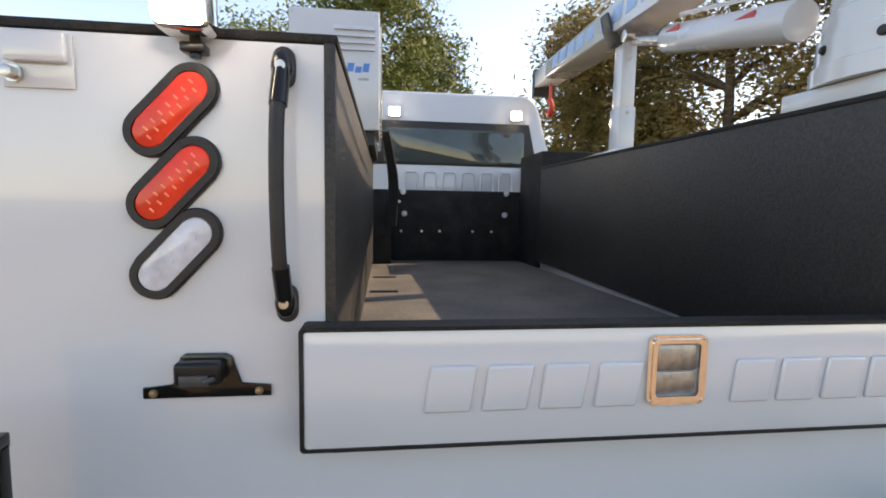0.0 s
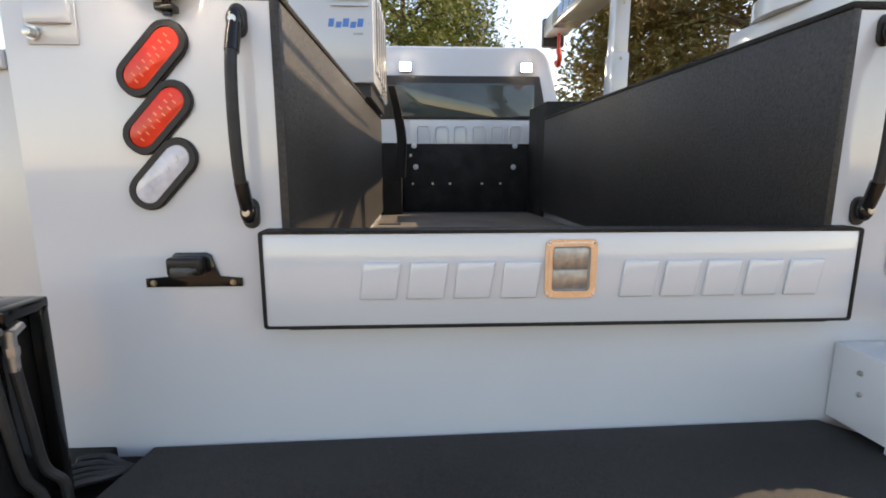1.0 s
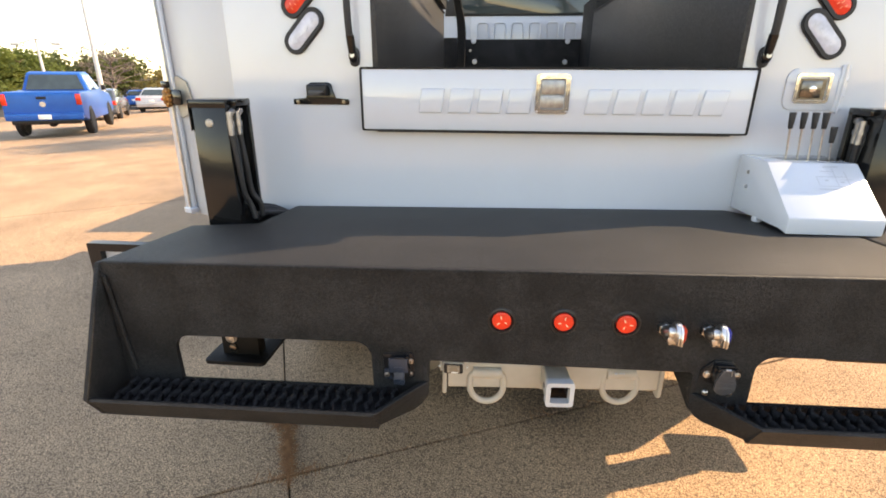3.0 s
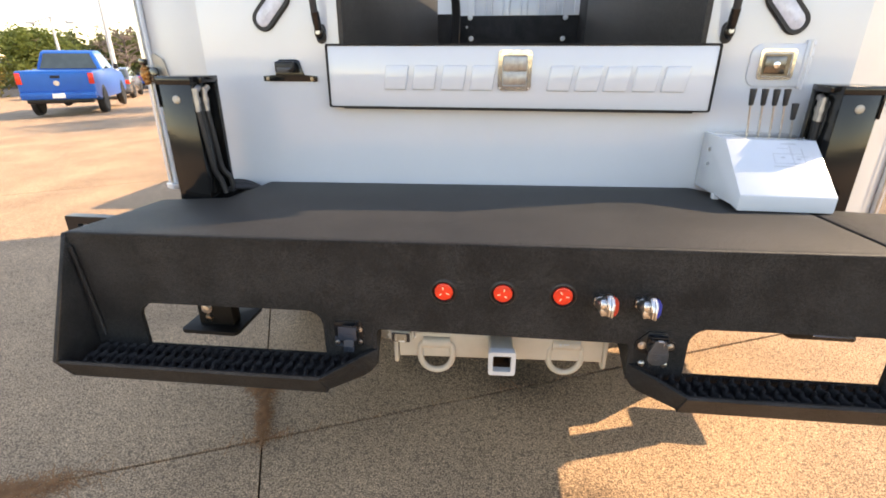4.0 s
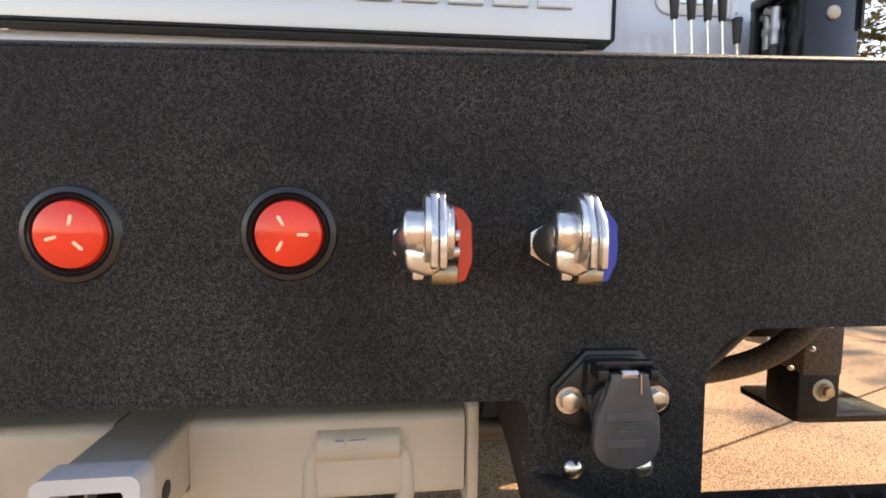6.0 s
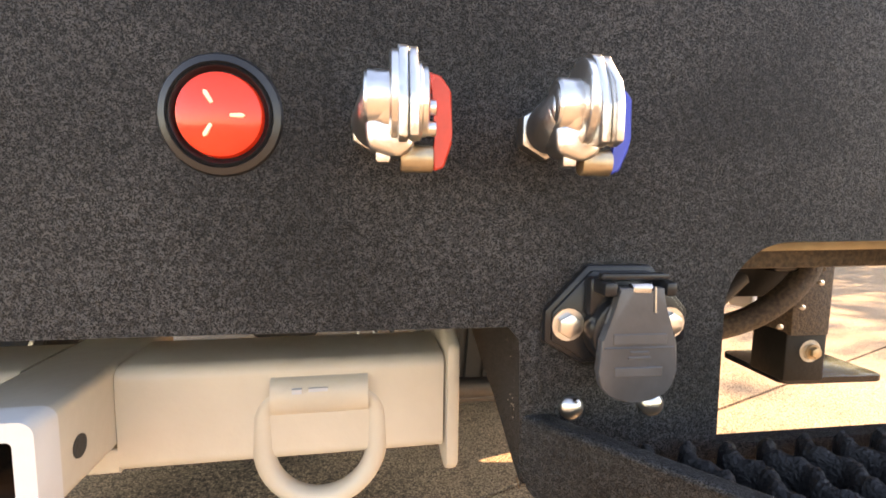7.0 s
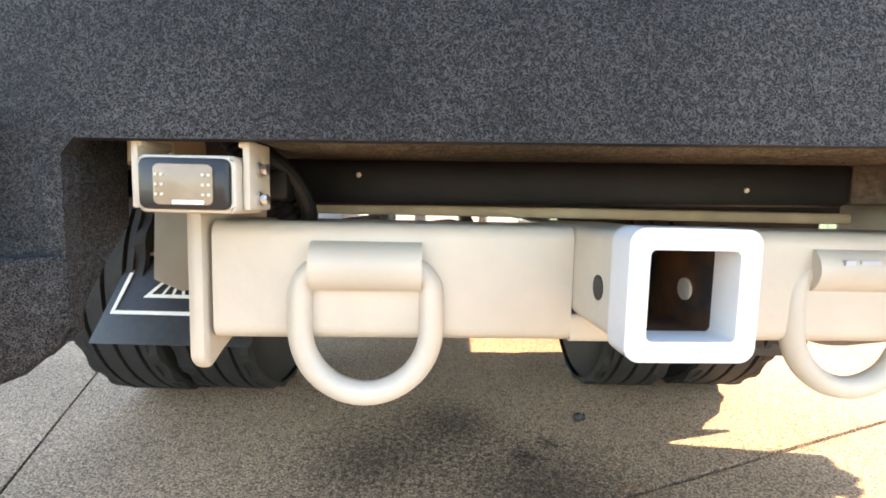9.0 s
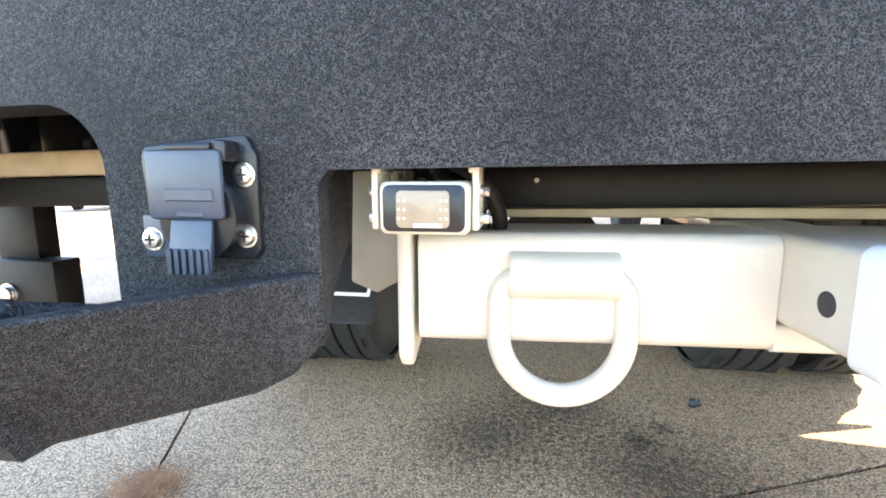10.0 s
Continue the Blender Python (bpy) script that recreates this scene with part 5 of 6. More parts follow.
for x in (-0.875, -0.525):
    for z in (1.85, 2.08, 2.30):
        bolt(wg, (x, 1.42, z), 0.004, 0.004, STEEL, "screw", 8)
for k in range(5):
    b = bm_()
    box(b, -0.512, -0.503, 1.48 + 0.15 * k, 1.60 + 0.15 * k, 1.88, 2.28, 0.003)
    part("side_vent", b, WHITE, wg)
    b = bm_()
    box(b, -0.504, -0.5025, 1.495 + 0.15 * k, 1.585 + 0.15 * k, 1.92, 2.24)
    part("vent_mesh", b, RUBBER, wg)
for k in range(4):
    b = bm_()
    sweep(b, smoothline([(-0.50 + 0.01 * k, 2.32, 1.95), (-0.47 + 0.012 * k, 2.42, 1.80), (-0.45 + 0.015 * k, 2.50, 1.62), (-0.46 + 0.015 * k, 2.55, 1.35)], 6), 0.012, 8)
    part("hose", b, RUBBER, wg, "black hose")

# ---- crane ----
cr = thing("truck_crane", 0.80, 0.3, 1.76, "white hydraulic service crane stowed over the bed side", "crane")
b = bm_()
box(b, 0.60, 1.02, 0.06, 0.50, 1.76, 1.815, 0.006)
part("base_plate", b, WHITE, cr)
b = bm_()
lathe(b, [(0.22, 0.0), (0.22, 0.045), (0.21, 0.05), (0.21, 0.115), (0.20, 0.12), (0.20, 0.17), (0.185, 0.185), (0.185, 0.25), (0.001, 0.255)], (0.79, 0.30, 1.815), "z", 48)
part("turntable", b, WHITE, cr, "white turntable drum")
for a in range(0, 360, 40):
    c, sn = math.cos(radians(a)), math.sin(radians(a))
    bolt(cr, (0.79 + 0.2105 * c, 0.30 + 0.2105 * sn, 1.90), 0.009, 0.008, RUBBER, "bolt", 8, (c, sn, 0))
b = bm_()
prism(b, [(0.08, 2.06), (0.46, 2.06), (0.50, 2.30), (0.46, 2.75), (0.34, 2.92), (0.10, 2.92), (0.02, 2.70), (0.02, 2.35)], "x", 0.66, 0.98, 0.012, 2)
part("mast", b, WHITE, cr, "white welded mast")
b = bm_()
cyl(b, (0.715, 0.58, 2.055), (0.715, 1.24, 2.215), 0.060, seg=32, bev=0.006)
ly = part("lift_cylinder", b, WHITE, cr, "white hydraulic lift cylinder")
b = bm_()
cyl(b, (0.715, 1.22, 2.21), (0.72, 1.55, 2.315), 0.026, seg=20)
cyl(b, (0.66, 1.55, 2.33), (0.78, 1.55, 2.33), 0.030, seg=20, bev=0.004)
part("piston_rod", b, STEEL, ly)
b = bm_()
sweep(b, smoothline([(0.70, 0.60, 2.15), (0.69, 0.85, 2.21), (0.70, 1.15, 2.285)], 5), 0.008, 8)
part("pipe", b, WHITE, ly)
for y, z, m_ in ((1.14, 2.212, REDINK), (0.74, 2.112, REDINK)):
    b = bm_()
    box(b, 0.6585, 0.6625, y - 0.045, y + 0.045, z - 0.012, z + 0.014)
    part("warning_label", b, m_, ly, "red and white warning label")
b = bm_()
prism(b, [(0.10, 2.42), (0.10, 2.60), (1.3, 2.535), (2.70, 2.535), (2.72, 2.42), (1.3, 2.375)], "x", 0.66, 0.86, 0.012, 2)
bo = part("main_boom", b, WHITE, cr, "white box-section boom")
b = bm_()
box(b, 0.68, 0.84, 2.70, 3.02, 2.425, 2.55, 0.008)
part("boom_extension", b, WHITE, cr)
b = bm_()
box(b, 0.675, 0.845, 3.01, 3.07, 2.36, 2.57, 0.01)
part("boom_tip", b, RUBBER, cr, "black boom head")
for k, y in enumerate((1.30, 1.44, 1.58, 1.72, 1.90, 2.04, 2.18, 2.32, 2.46)):
    b = bm_()
    z = 2.425 + 0.003 * k
    prism(b, [(y, z), (y + 0.10, z), (y + 0.085, z + 0.07), (y - 0.015, z + 0.07)], "x", 0.6575, 0.6598)
    part("printed_block", b, PALEINK, bo)
b = bm_()
cyl(b, (0.76, 2.86, 2.42), (0.76, 2.86, 2.30), 0.012, seg=10)
sweep(b, smoothline([(0.76, 2.86, 2.30), (0.76, 2.82, 2.24), (0.76, 2.86, 2.19), (0.76, 2.91, 2.22)], 5), 0.02, 10)
part("hook_block", b, REDP, cr, "orange-red hook block")
b = bm_()
sweep(b, [(0.70, 0.4, 2.66), (0.70, 1.2, 2.62), (0.70, 2.0, 2.60)], 0.007, 8)
for y in (0.45, 0.8, 1.2, 1.7):
    cyl(b, (0.70, y, 2.53), (0.70, y, 2.64), 0.006, seg=8)
part("hose_guide", b, STEEL, cr)
rest = thing("boom_rest", 0.68, 1.70, 1.76, "white steel boom rest post on the bed side", "post")
b = bm_()
box(b, 0.714, 0.792, 1.655, 1.745, 1.95, 2.34, 0.006)
box(b, 0.708, 0.798, 1.648, 1.752, 1.775, 2.02, 0.006)
part("post", b, WHITE, rest, "white square telescoping post")
b = bm_()
prism(b, [(0.575, 1.762), (0.86, 1.762), (0.82, 1.80), (0.68, 1.80)], "y", 1.60, 1.80, 0.004)
part("foot", b, WHITE, rest)
b = bm_()
prism(b, [(0.62, 2.48), (0.64, 2.40), (0.68, 2.33), (0.88, 2.33), (0.92, 2.40), (0.94, 2.48), (0.925, 2.48), (0.90, 2.40), (0.87, 2.365), (0.69, 2.365), (0.655, 2.40), (0.635, 2.48)], "y", 1.66, 1.74, 0.003)
part("cradle", b, GREYPL, rest, "grey padded cradle")
for z in (1.99, 2.26):
    bolt(rest, (0.752, 1.637, z), 0.008, 0.008, STEEL)

# ---- chassis, wheels ----
ch = thing("truck_chassis", 0, 1.0, 0.0, "dark truck chassis with dual rear wheels under the body", "chassis")
for s in (-1, 1):
    b = bm_()
    box(b, s * 0.43 - 0.04, s * 0.43 + 0.04, -0.39, 4.5, 0.60, 0.79, 0.006)
    part("frame_rail", b, DARKIN, ch, "dark frame rail")
    b = bm_()
    for k in range(4):
        box(b, s * 0.52 - 0.04, s * 0.52 + 0.04, 0.45 + 0.08 * k, 1.65 - 0.08 * k, 0.52 - 0.022 * k, 0.54 - 0.022 * k, 0.003)
    part("leaf_spring", b, DARKIN, ch)
b = bm_()
cyl(b, (-0.9, 0.70, 0.39), (0.7, 0.843, 0.39), 0.06, seg=20)
ball(b, (-0.12, 0.77, 0.39), 0.17, 1, 1, 1, 20, 12)
cyl(b, (0, 1.0, 0.42), (0, 4.0, 0.6), 0.045, seg=14)
part("rear_axle", b, DARKIN, ch)
for x in (-0.470, 0.212):
    b = bm_()
    box(b, x - 0.045, x + 0.045, 0.585, 0.665, 0.236, 0.252, 0.003)
    clamp = part("clamp_plate", b, DARKIN, ch, "dirty spring clamp plate")
    for dx, dl in ((-0.030, 0.022), (0.022, 0.034)):
        b = bm_()
        cyl(b, (x + dx, 0.61, 0.238 - dl), (x + dx, 0.61, 0.42), 0.008, seg=10)
        cyl(b, (x + dx, 0.61, 0.224), (x + dx, 0.61, 0.2365), 0.014, seg=6)
        part("u_bolt", b, DARKIN, clamp)
    b = bm_()
    sweep(b, smoothline([(x - 0.06, 0.60, 0.36), (x - 0.085, 0.59, 0.29), (x - 0.07, 0.585, 0.232), (x - 0.03, 0.585, 0.242), (x - 0.04, 0.60, 0.33)], 6), 0.0035, 8)
    part("brake_line", b, ZINC, ch, "thin bent brake line")
for y in (0.35, 1.9, 3.0):
    b = bm_()
    box(b, -0.42, 0.42, y, y + 0.08, 0.64, 0.74, 0.006)
    part("cross_member", b, DARKIN, ch)
b = bm_()
box(b, -1.0, 1.0, 0.065, 2.8, 0.775, 0.785)
part("body_floor", b, DARKIN, ch, "dark underside of the body")
b = bm_()
cyl(b, (0.32, 0.2, 0.50), (0.32, 1.9, 0.52), 0.035, seg=16)
part("exhaust", b, STEEL, ch, "grey exhaust pipe")


def wheel(x, y, r=0.40, w=0.225, s=1):
    b = bm_()
    pr = [(r * 0.62, -w / 2 + 0.012), (r * 0.78, -w / 2), (r * 0.93, -w / 2 + 0.012), (r * 0.985, -w / 2 + 0.03)]
    for g in (-0.055, 0.0, 0.055):
        pr += [(r, g - 0.022), (r, g - 0.006), (r - 0.012, g - 0.004), (r - 0.012, g + 0.004), (r, g + 0.006), (r, g + 0.022)]
    pr += [(r * 0.985, w / 2 - 0.03), (r * 0.93, w / 2 - 0.012), (r * 0.78, w / 2), (r * 0.62, w / 2 - 0.012)]
    lathe(b, pr, (x, y, r), "x", 48)
    ty = part("wheel", b, TYRE, ch, "worn black ribbed tyre")
    for sd in (-1, 1):
        b = bm_()
        ri, ro, n = [], [], 88
        for k in range(n):
            a = k * 2 * math.pi / n
            h = r + (0.001 if (k + sd) % 4 in (0, 1) else -0.007)
            ri.append([b.verts.new((x + sd * q, y + math.cos(a) * (r - 0.02), r + math.sin(a) * (r - 0.02))) for q in (0.074, 0.105)])
            ro.append([b.verts.new((x + sd * q, y + math.cos(a + t_) * h, r + math.sin(a + t_) * h)) for q, t_ in ((0.074, 0.03), (0.102, 0.0))])
        for k in range(n):
            e = (k + 1) % n
            b.faces.new((ro[k][0], ro[k][1], ro[e][1], ro[e][0]))
            b.faces.new((ri[k][0], ro[k][0], ro[e][0], ri[e][0]))
            b.faces.new((ri[k][1], ri[e][1], ro[e][1], ro[k][1]))
        part("tread", b, TYRE, ty, "worn tread blocks", 20)
    b = bm_()
    lathe(b, [(r * 0.62, -w / 2 + 0.02), (r * 0.60, 0.0), (r * 0.3, s * 0.03), (r * 0.28, s * 0.07), (r * 0.1, s * 0.08), (0.001, s * 0.08)], (x, y, r), "x", 36)
    part("rim", b, STEEL, ty, "pale steel rim")


for x, s in ((-0.745, 1), (-0.975, -1), (0.445, -1), (0.745, 1)):
    wheel(x, 0.78 + 0.09 * x, r=0.39, w=0.215, s=s)
for s in (-1, 1):
    wheel(s * 0.86, 4.6, s=s)
for s, x0, x1 in ((-1, -0.925, -0.56), (1, 0.42, 0.93)):
    mf = thing("mud_flap", (x0 + x1) / 2, 0.40, 0.20, "black rubber mud flap with white printed outline" if s < 0 else "plain black rubber mud flap", "mud flap", "rear mud flaps")
    yb, yt = (0.18, 0.40) if s < 0 else (0.50, 0.50)
    zb, zt = (0.28, 0.525) if s < 0 else (0.192, 0.62)
    b = bm_()
    prism(b, [(yb, zb), (yb + 0.014, zb), (yt + 0.014, zt), (yt, zt)], "x", x0, x1, 0.003)
    part("flap", b, RUBBER, mf)
    if s < 0:
        b = bm_()
        holed(b, [(-0.905, 0.338), (-0.58, 0.338), (-0.58, 0.47), (-0.905, 0.47)], [[(-0.897, 0.345), (-0.588, 0.345), (-0.588, 0.463), (-0.897, 0.463)]], "y", 0.0, 0.003)
        holed(b, [(-0.845, 0.372), (-0.705, 0.372), (-0.775, 0.455)], [[(-0.829, 0.379), (-0.721, 0.379), (-0.775, 0.443)]], "y", 0.0, 0.003)
        for k in range(3):
            holed(b, [(-0.805 + 0.025 * k, 0.378), (-0.799 + 0.025 * k, 0.378), (-0.783 + 0.010 * k, 0.415), (-0.787 + 0.010 * k, 0.415)], [], "y", 0.0, 0.003)
        for v in b.verts:
            v.co.y += yb + (yt - yb) * (v.co.z - zb) / (zt - zb) - 0.005
        part("printed_outline", b, LEDW, mf, "white printed outline")
    b = bm_()
    box(b, x0, x1, yt - 0.01, yt + 0.05, zt, zt + 0.03, 0.004)
    part("hanger_bar", b, DARKIN, mf)
    b = bm_()
    for k in range(3):
        cyl(b, (x0 + (x1 - x0) * (0.2 + 0.3 * k), yt + 0.02, zt + 0.02), (x0 + (x1 - x0) * (0.2 + 0.3 * k), yt + 0.02, 0.78), 0.012, seg=8)
    part("hanger_rod", b, DARKIN, mf)
sb = thing("side_marker_board", -1.30, -0.30, 0.60, "pale panel in a dark frame beside the bumper end", "side board")
b = bm_()
holed(b, rounded(-1.415, -1.215, 0.60, 0.80, 0.004), [rounded(-1.375, -1.225, 0.64, 0.775, 0.003)], "y", -0.32, -0.29)
part("frame", b, PLASTIC, sb, "dark brown square frame")
b = bm_()
box(b, -1.376, -1.224, -0.300, -0.296, 0.638, 0.778, 0.001)
part("panel", b, WHITE, sb)
b = bm_()
box(b, -1.23, -1.119, -0.312, -0.295, 0.70, 0.76, 0.002)
part("arm", b, PLASTIC, sb)


# ---- parked vehicles ----
def vehicle(kind, x, y, yaw, paint, label, name="parked_car"):
    """A pickup or sedan whose tail is at its own origin and whose nose points along local y."""
    t = thing(name, 0, 0, 0, label, "car" if kind != "pickup" else "pickup", "parked vehicles")
    wdt = 0.97 if kind == "pickup" else 0.88
    if kind == "pickup":
        low = [(0.05, 0.58), (0.0, 0.70), (0.0, 1.28), (0.05, 1.33), (1.85, 1.33), (1.9, 1.30), (4.05, 1.28), (5.4, 1.18), (5.75, 1.0), (5.8, 0.5), (5.2, 0.40), (0.6, 0.45)]
        top = [(1.95, 1.28), (2.15, 1.86), (2.4, 1.92), (3.35, 1.92), (3.6, 1.86), (4.35, 1.28)]
        wx, wr, L = (1.15, 4.75), 0.40, 5.8
    else:
        low = [(0.05, 0.35), (0.0, 0.62), (0.06, 0.92), (0.2, 1.0), (1.2, 1.0), (3.4, 0.98), (4.5, 0.82), (4.7, 0.62), (4.7, 0.35), (4.2, 0.26), (0.5, 0.26)]
        top = [(0.75, 0.98), (1.35, 1.38), (1.8, 1.45), (2.5, 1.45), (2.9, 1.36), (3.65, 0.97)]
        wx, wr, L = (0.95, 3.75), 0.32, 4.7
    b = bm_()
    prism(b, low, "x", -wdt, wdt, 0.05, 3)
    part("body", b, paint, t, "glossy painted body")
    b = bm_()
    k = len(top)
    lo = [b.verts.new((-(wdt - 0.06 - 0.20 * (p[1] - top[0][1]) / 0.6), *p)) for p in top]
    hi = [b.verts.new((wdt - 0.06 - 0.20 * (p[1] - top[0][1]) / 0.6, *p)) for p in top]
    fs = [b.faces.new(lo), b.faces.new(hi[::-1])] + [b.faces.new((lo[i], hi[i], hi[(i + 1) % k], lo[(i + 1) % k])) for i in range(k)]
    bmesh.ops.bevel(b, geom=list({e for f in fs for e in f.edges}), offset=0.03, segments=2, affect="EDGES", profile=0.5)
    part("cabin", b, paint, t)
    # glass
    zb, zt = top[0][1] + 0.06, top[1][1] - 0.04
    inset = lambda z: wdt - 0.06 - 0.20 * (z - top[0][1]) / 0.6

    def pane(a, c, z_a, z_c, nm, shrink, back):
        bb = bm_()
        pts = []
        for (py, pz), f in ((a, z_a), (c, z_c)):
            hw = inset(pz) - shrink
            pts.append((py, pz, hw))
        vs = [bb.verts.new((-pts[0][2], pts[0][0], pts[0][1])), bb.verts.new((pts[0][2], pts[0][0], pts[0][1])),
              bb.verts.new((pts[1][2], pts[1][0], pts[1][1])), bb.verts.new((-pts[1][2], pts[1][0], pts[1][1]))]
        f = bb.faces.new(vs)
        r = bmesh.ops.extrude_face_region(bb, geom=[f])
        bmesh.ops.translate(bb, verts=[g for g in r["geom"] if isinstance(g, bmesh.types.BMVert)], vec=(0, back, 0.012))
        part(nm, bb, GLASS, t, "dark window glass")

    lerp = lambda p, r_, f: (p[0] + (r_[0] - p[0]) * f, p[1] + (r_[1] - p[1]) * f)
    pane(lerp(top[0], top[1], 0.12), lerp(top[0], top[1], 0.92), 0, 0, "rear_window", 0.10, -0.03)
    pane(lerp(top[-1], top[-2], 0.12), lerp(top[-1], top[-2], 0.92), 0, 0, "windscreen", 0.10, 0.03)
    for s in (-1, 1):
        for u0, u1 in ((0.10, 0.46), (0.52, 0.92)):
            bb = bm_()
            ya0, ya1 = top[0][0] + (top[-1][0] - top[0][0]) * u0, top[0][0] + (top[-1][0] - top[0][0]) * u1
            yb0, yb1 = top[1][0] + (top[-2][0] - top[1][0]) * (0.04 if u0 < 0.3 else 0.52), top[1][0] + (top[-2][0] - top[1][0]) * (0.48 if u0 < 0.3 else 0.94)
            q4 = ((max(ya0, top[0][0] + 0.25), zb), (ya1 - (0.25 if u0 > 0.3 else 0), zb), (yb1, zt), (yb0, zt))
            lo_ = [bb.verts.new((s * (inset(pz) - 0.01), py, pz)) for py, pz in q4]
            hi_ = [bb.verts.new((s * (inset(pz) + 0.012), py, pz)) for py, pz in q4]
            bb.faces.new(lo_)
            bb.faces.new(hi_[::-1])
            for i in range(4):
                bb.faces.new((lo_[i], hi_[i], hi_[(i + 1) % 4], lo_[(i + 1) % 4]))
            part("side_window", bb, GLASS, t, "dark window glass")
        bb = bm_()
        if kind == "pickup":
            box(bb, s * wdt - (0.14 if s > 0 else -0.0), s * wdt + (0.0 if s > 0 else 0.14), -0.012, 0.06, 0.95, 1.27, 0.015)
        else:
            box(bb, min(s * wdt, s * (wdt - 0.30)), max(s * wdt, s * (wdt - 0.30)), 0.0, 0.10, 0.72, 0.90, 0.02)
        part("tail_light", bb, RED, t, "red tail light")
        bb = bm_()
        box(bb, s * (wdt + 0.08) - 0.07, s * (wdt + 0.08) + 0.07, top[-1][0] - 0.55, top[-1][0] - 0.40, top[0][1] + 0.02, top[0][1] + 0.20, 0.03)
        part("mirror", bb, RUBBER, t)
        for wy in wx:
            bb = bm_()
            lathe(bb, [(wr * 0.62, -0.11), (wr * 0.95, -0.11), (wr, -0.08), (wr, 0.08), (wr * 0.95, 0.11), (wr * 0.62, 0.11)], (s * (wdt - 0.085), wy, wr), "x", 28)
            wh = part("wheel", bb, TYRE, t, "black tyre")
            bb = bm_()
            lathe(bb, [(wr * 0.66, 0.0), (wr * 0.64, s * 0.10), (wr * 0.2, s * 0.085), (0.001, s * 0.09)], (s * (wdt - 0.078), wy, wr), "x", 24)
            part("rim", bb, STEEL, wh, "pale alloy rim")
            bb = bm_()
            lathe(bb, [(wr * 1.01, -0.06), (wr * 1.14, -0.06), (wr * 1.14, 0.058), (wr * 1.01, 0.058)], (s * (wdt - 0.052), wy, wr + 0.02), "x", 28)
            part("wheel_arch", bb, RUBBER, t)
    bb = bm_()
    if kind == "pickup":
        box(bb, -0.95, 0.95, -0.10, 0.08, 0.52, 0.72, 0.03)
    else:
        box(bb, -0.86, 0.86, -0.05, 0.12, 0.34, 0.62, 0.05)
    part("rear_bumper", bb, paint, t)
    bb = bm_()
    vz = 0.40 if kind == "pickup" else 0.24
    box(bb, -0.84, 0.84, -0.03, 0.14, vz, vz + 0.13, 0.02)
    part("valance", bb, PLASTIC, t, "dark plastic valance")
    bb = bm_()
    zb_ = 0.62 if kind == "pickup" else 0.70
    box(bb, -0.16, 0.16, -0.112 if kind == "pickup" else -0.02, -0.098 if kind == "pickup" else 0.07, zb_ - 0.07, zb_ + 0.07, 0.005)
    part("plate_bar", bb, LEDW, t)
    if kind == "pickup":
        bb = bm_()
        box(bb, -0.12, 0.12, -0.012, 0.02, 1.12, 1.20, 0.01)
        part("tailgate_handle", bb, PLASTIC, t)
        bb = bm_()
        cyl(bb, (-0.0, -0.006, 0.98), (0.0, 0.01, 0.98), 0.075, seg=24)
        part("badge_disc", bb, STEEL, t)
    t.location = (x, y, slope(x, y))
    t.rotation_euler = (0, 0, radians(yaw))
    if kind == "pickup":
        t.scale = (1.0, 0.98, 1.0)
    return t


CARBLUE = mat("blue_car_paint", (0.003, 0.105, 0.42), 0.35, var=0.1, scale=3, coat=0.1, spec=0.25)
CARGREY = mat("grey_car_paint", (0.09, 0.095, 0.105), 0.2, var=0.1, scale=3, coat=0.6)
CARSILV = mat("silver_car_paint", (0.55, 0.54, 0.53), 0.2, 0.2, var=0.08, scale=3, coat=0.6)
CARRED = mat("red_car_paint", (0.22, 0.02, 0.018), 0.2, var=0.1, scale=3, coat=0.6)
CARDARK = mat("dark_car_paint", (0.025, 0.028, 0.035), 0.2, var=0.1, scale=3, coat=0.6)
vehicle("pickup", -13.45, 12.05, 31, CARBLUE, "bright blue pickup truck parked on the concrete", "pickup_truck")
vehicle("sedan", -19.2, 20.8, 31, CARGREY, "dark grey sedan parked beyond the blue pickup")
vehicle("sedan", -29.0, 36.5, 22, CARBLUE, "blue sedan parked in the far row")
vehicle("sedan", -21.3, 27.8, 22, CARSILV, "silver sedan parked on the open lot")
vehicle("sedan", -22.5, 34.0, 22, CARSILV, "pale sedan parked beyond the silver one")
vehicle("sedan", -30.5, 42.5, 75, CARDARK, "dark sedan standing across the lot")
vehicle("sedan", -24.0, 24.0, 60, CARRED, "dark red car parked at the lot edge")
vehicle("sedan", -31.0, 52.0, 20, CARRED, "dark red car far across the lot")
vehicle("pickup", -36.0, 38.0, 60, CARSILV, "white van-like pickup in the far row", "pickup_truck")


# ---- trees ----
def leaves(bm, c, rad, n, size, rng, flat=0.75):
    for _ in range(n):
        d = Vector((rng.gauss(0, 1), rng.gauss(0, 1), rng.gauss(0, flat)))
        p = Vector(c) + d * rad * 0.55
        a = Vector((rng.uniform(-1, 1), rng.uniform(-1, 1), rng.uniform(-0.7, 0.7))).normalized()
        o = a.orthogonal().normalized()
        w = size * rng.uniform(0.6, 1.3)
        a, o = a * w, o * w * 0.45
        vs = [bm.verts.new(p - a), bm.verts.new(p + o), bm.verts.new(p + a), bm.verts.new(p - o)]
        bm.faces.new(vs)


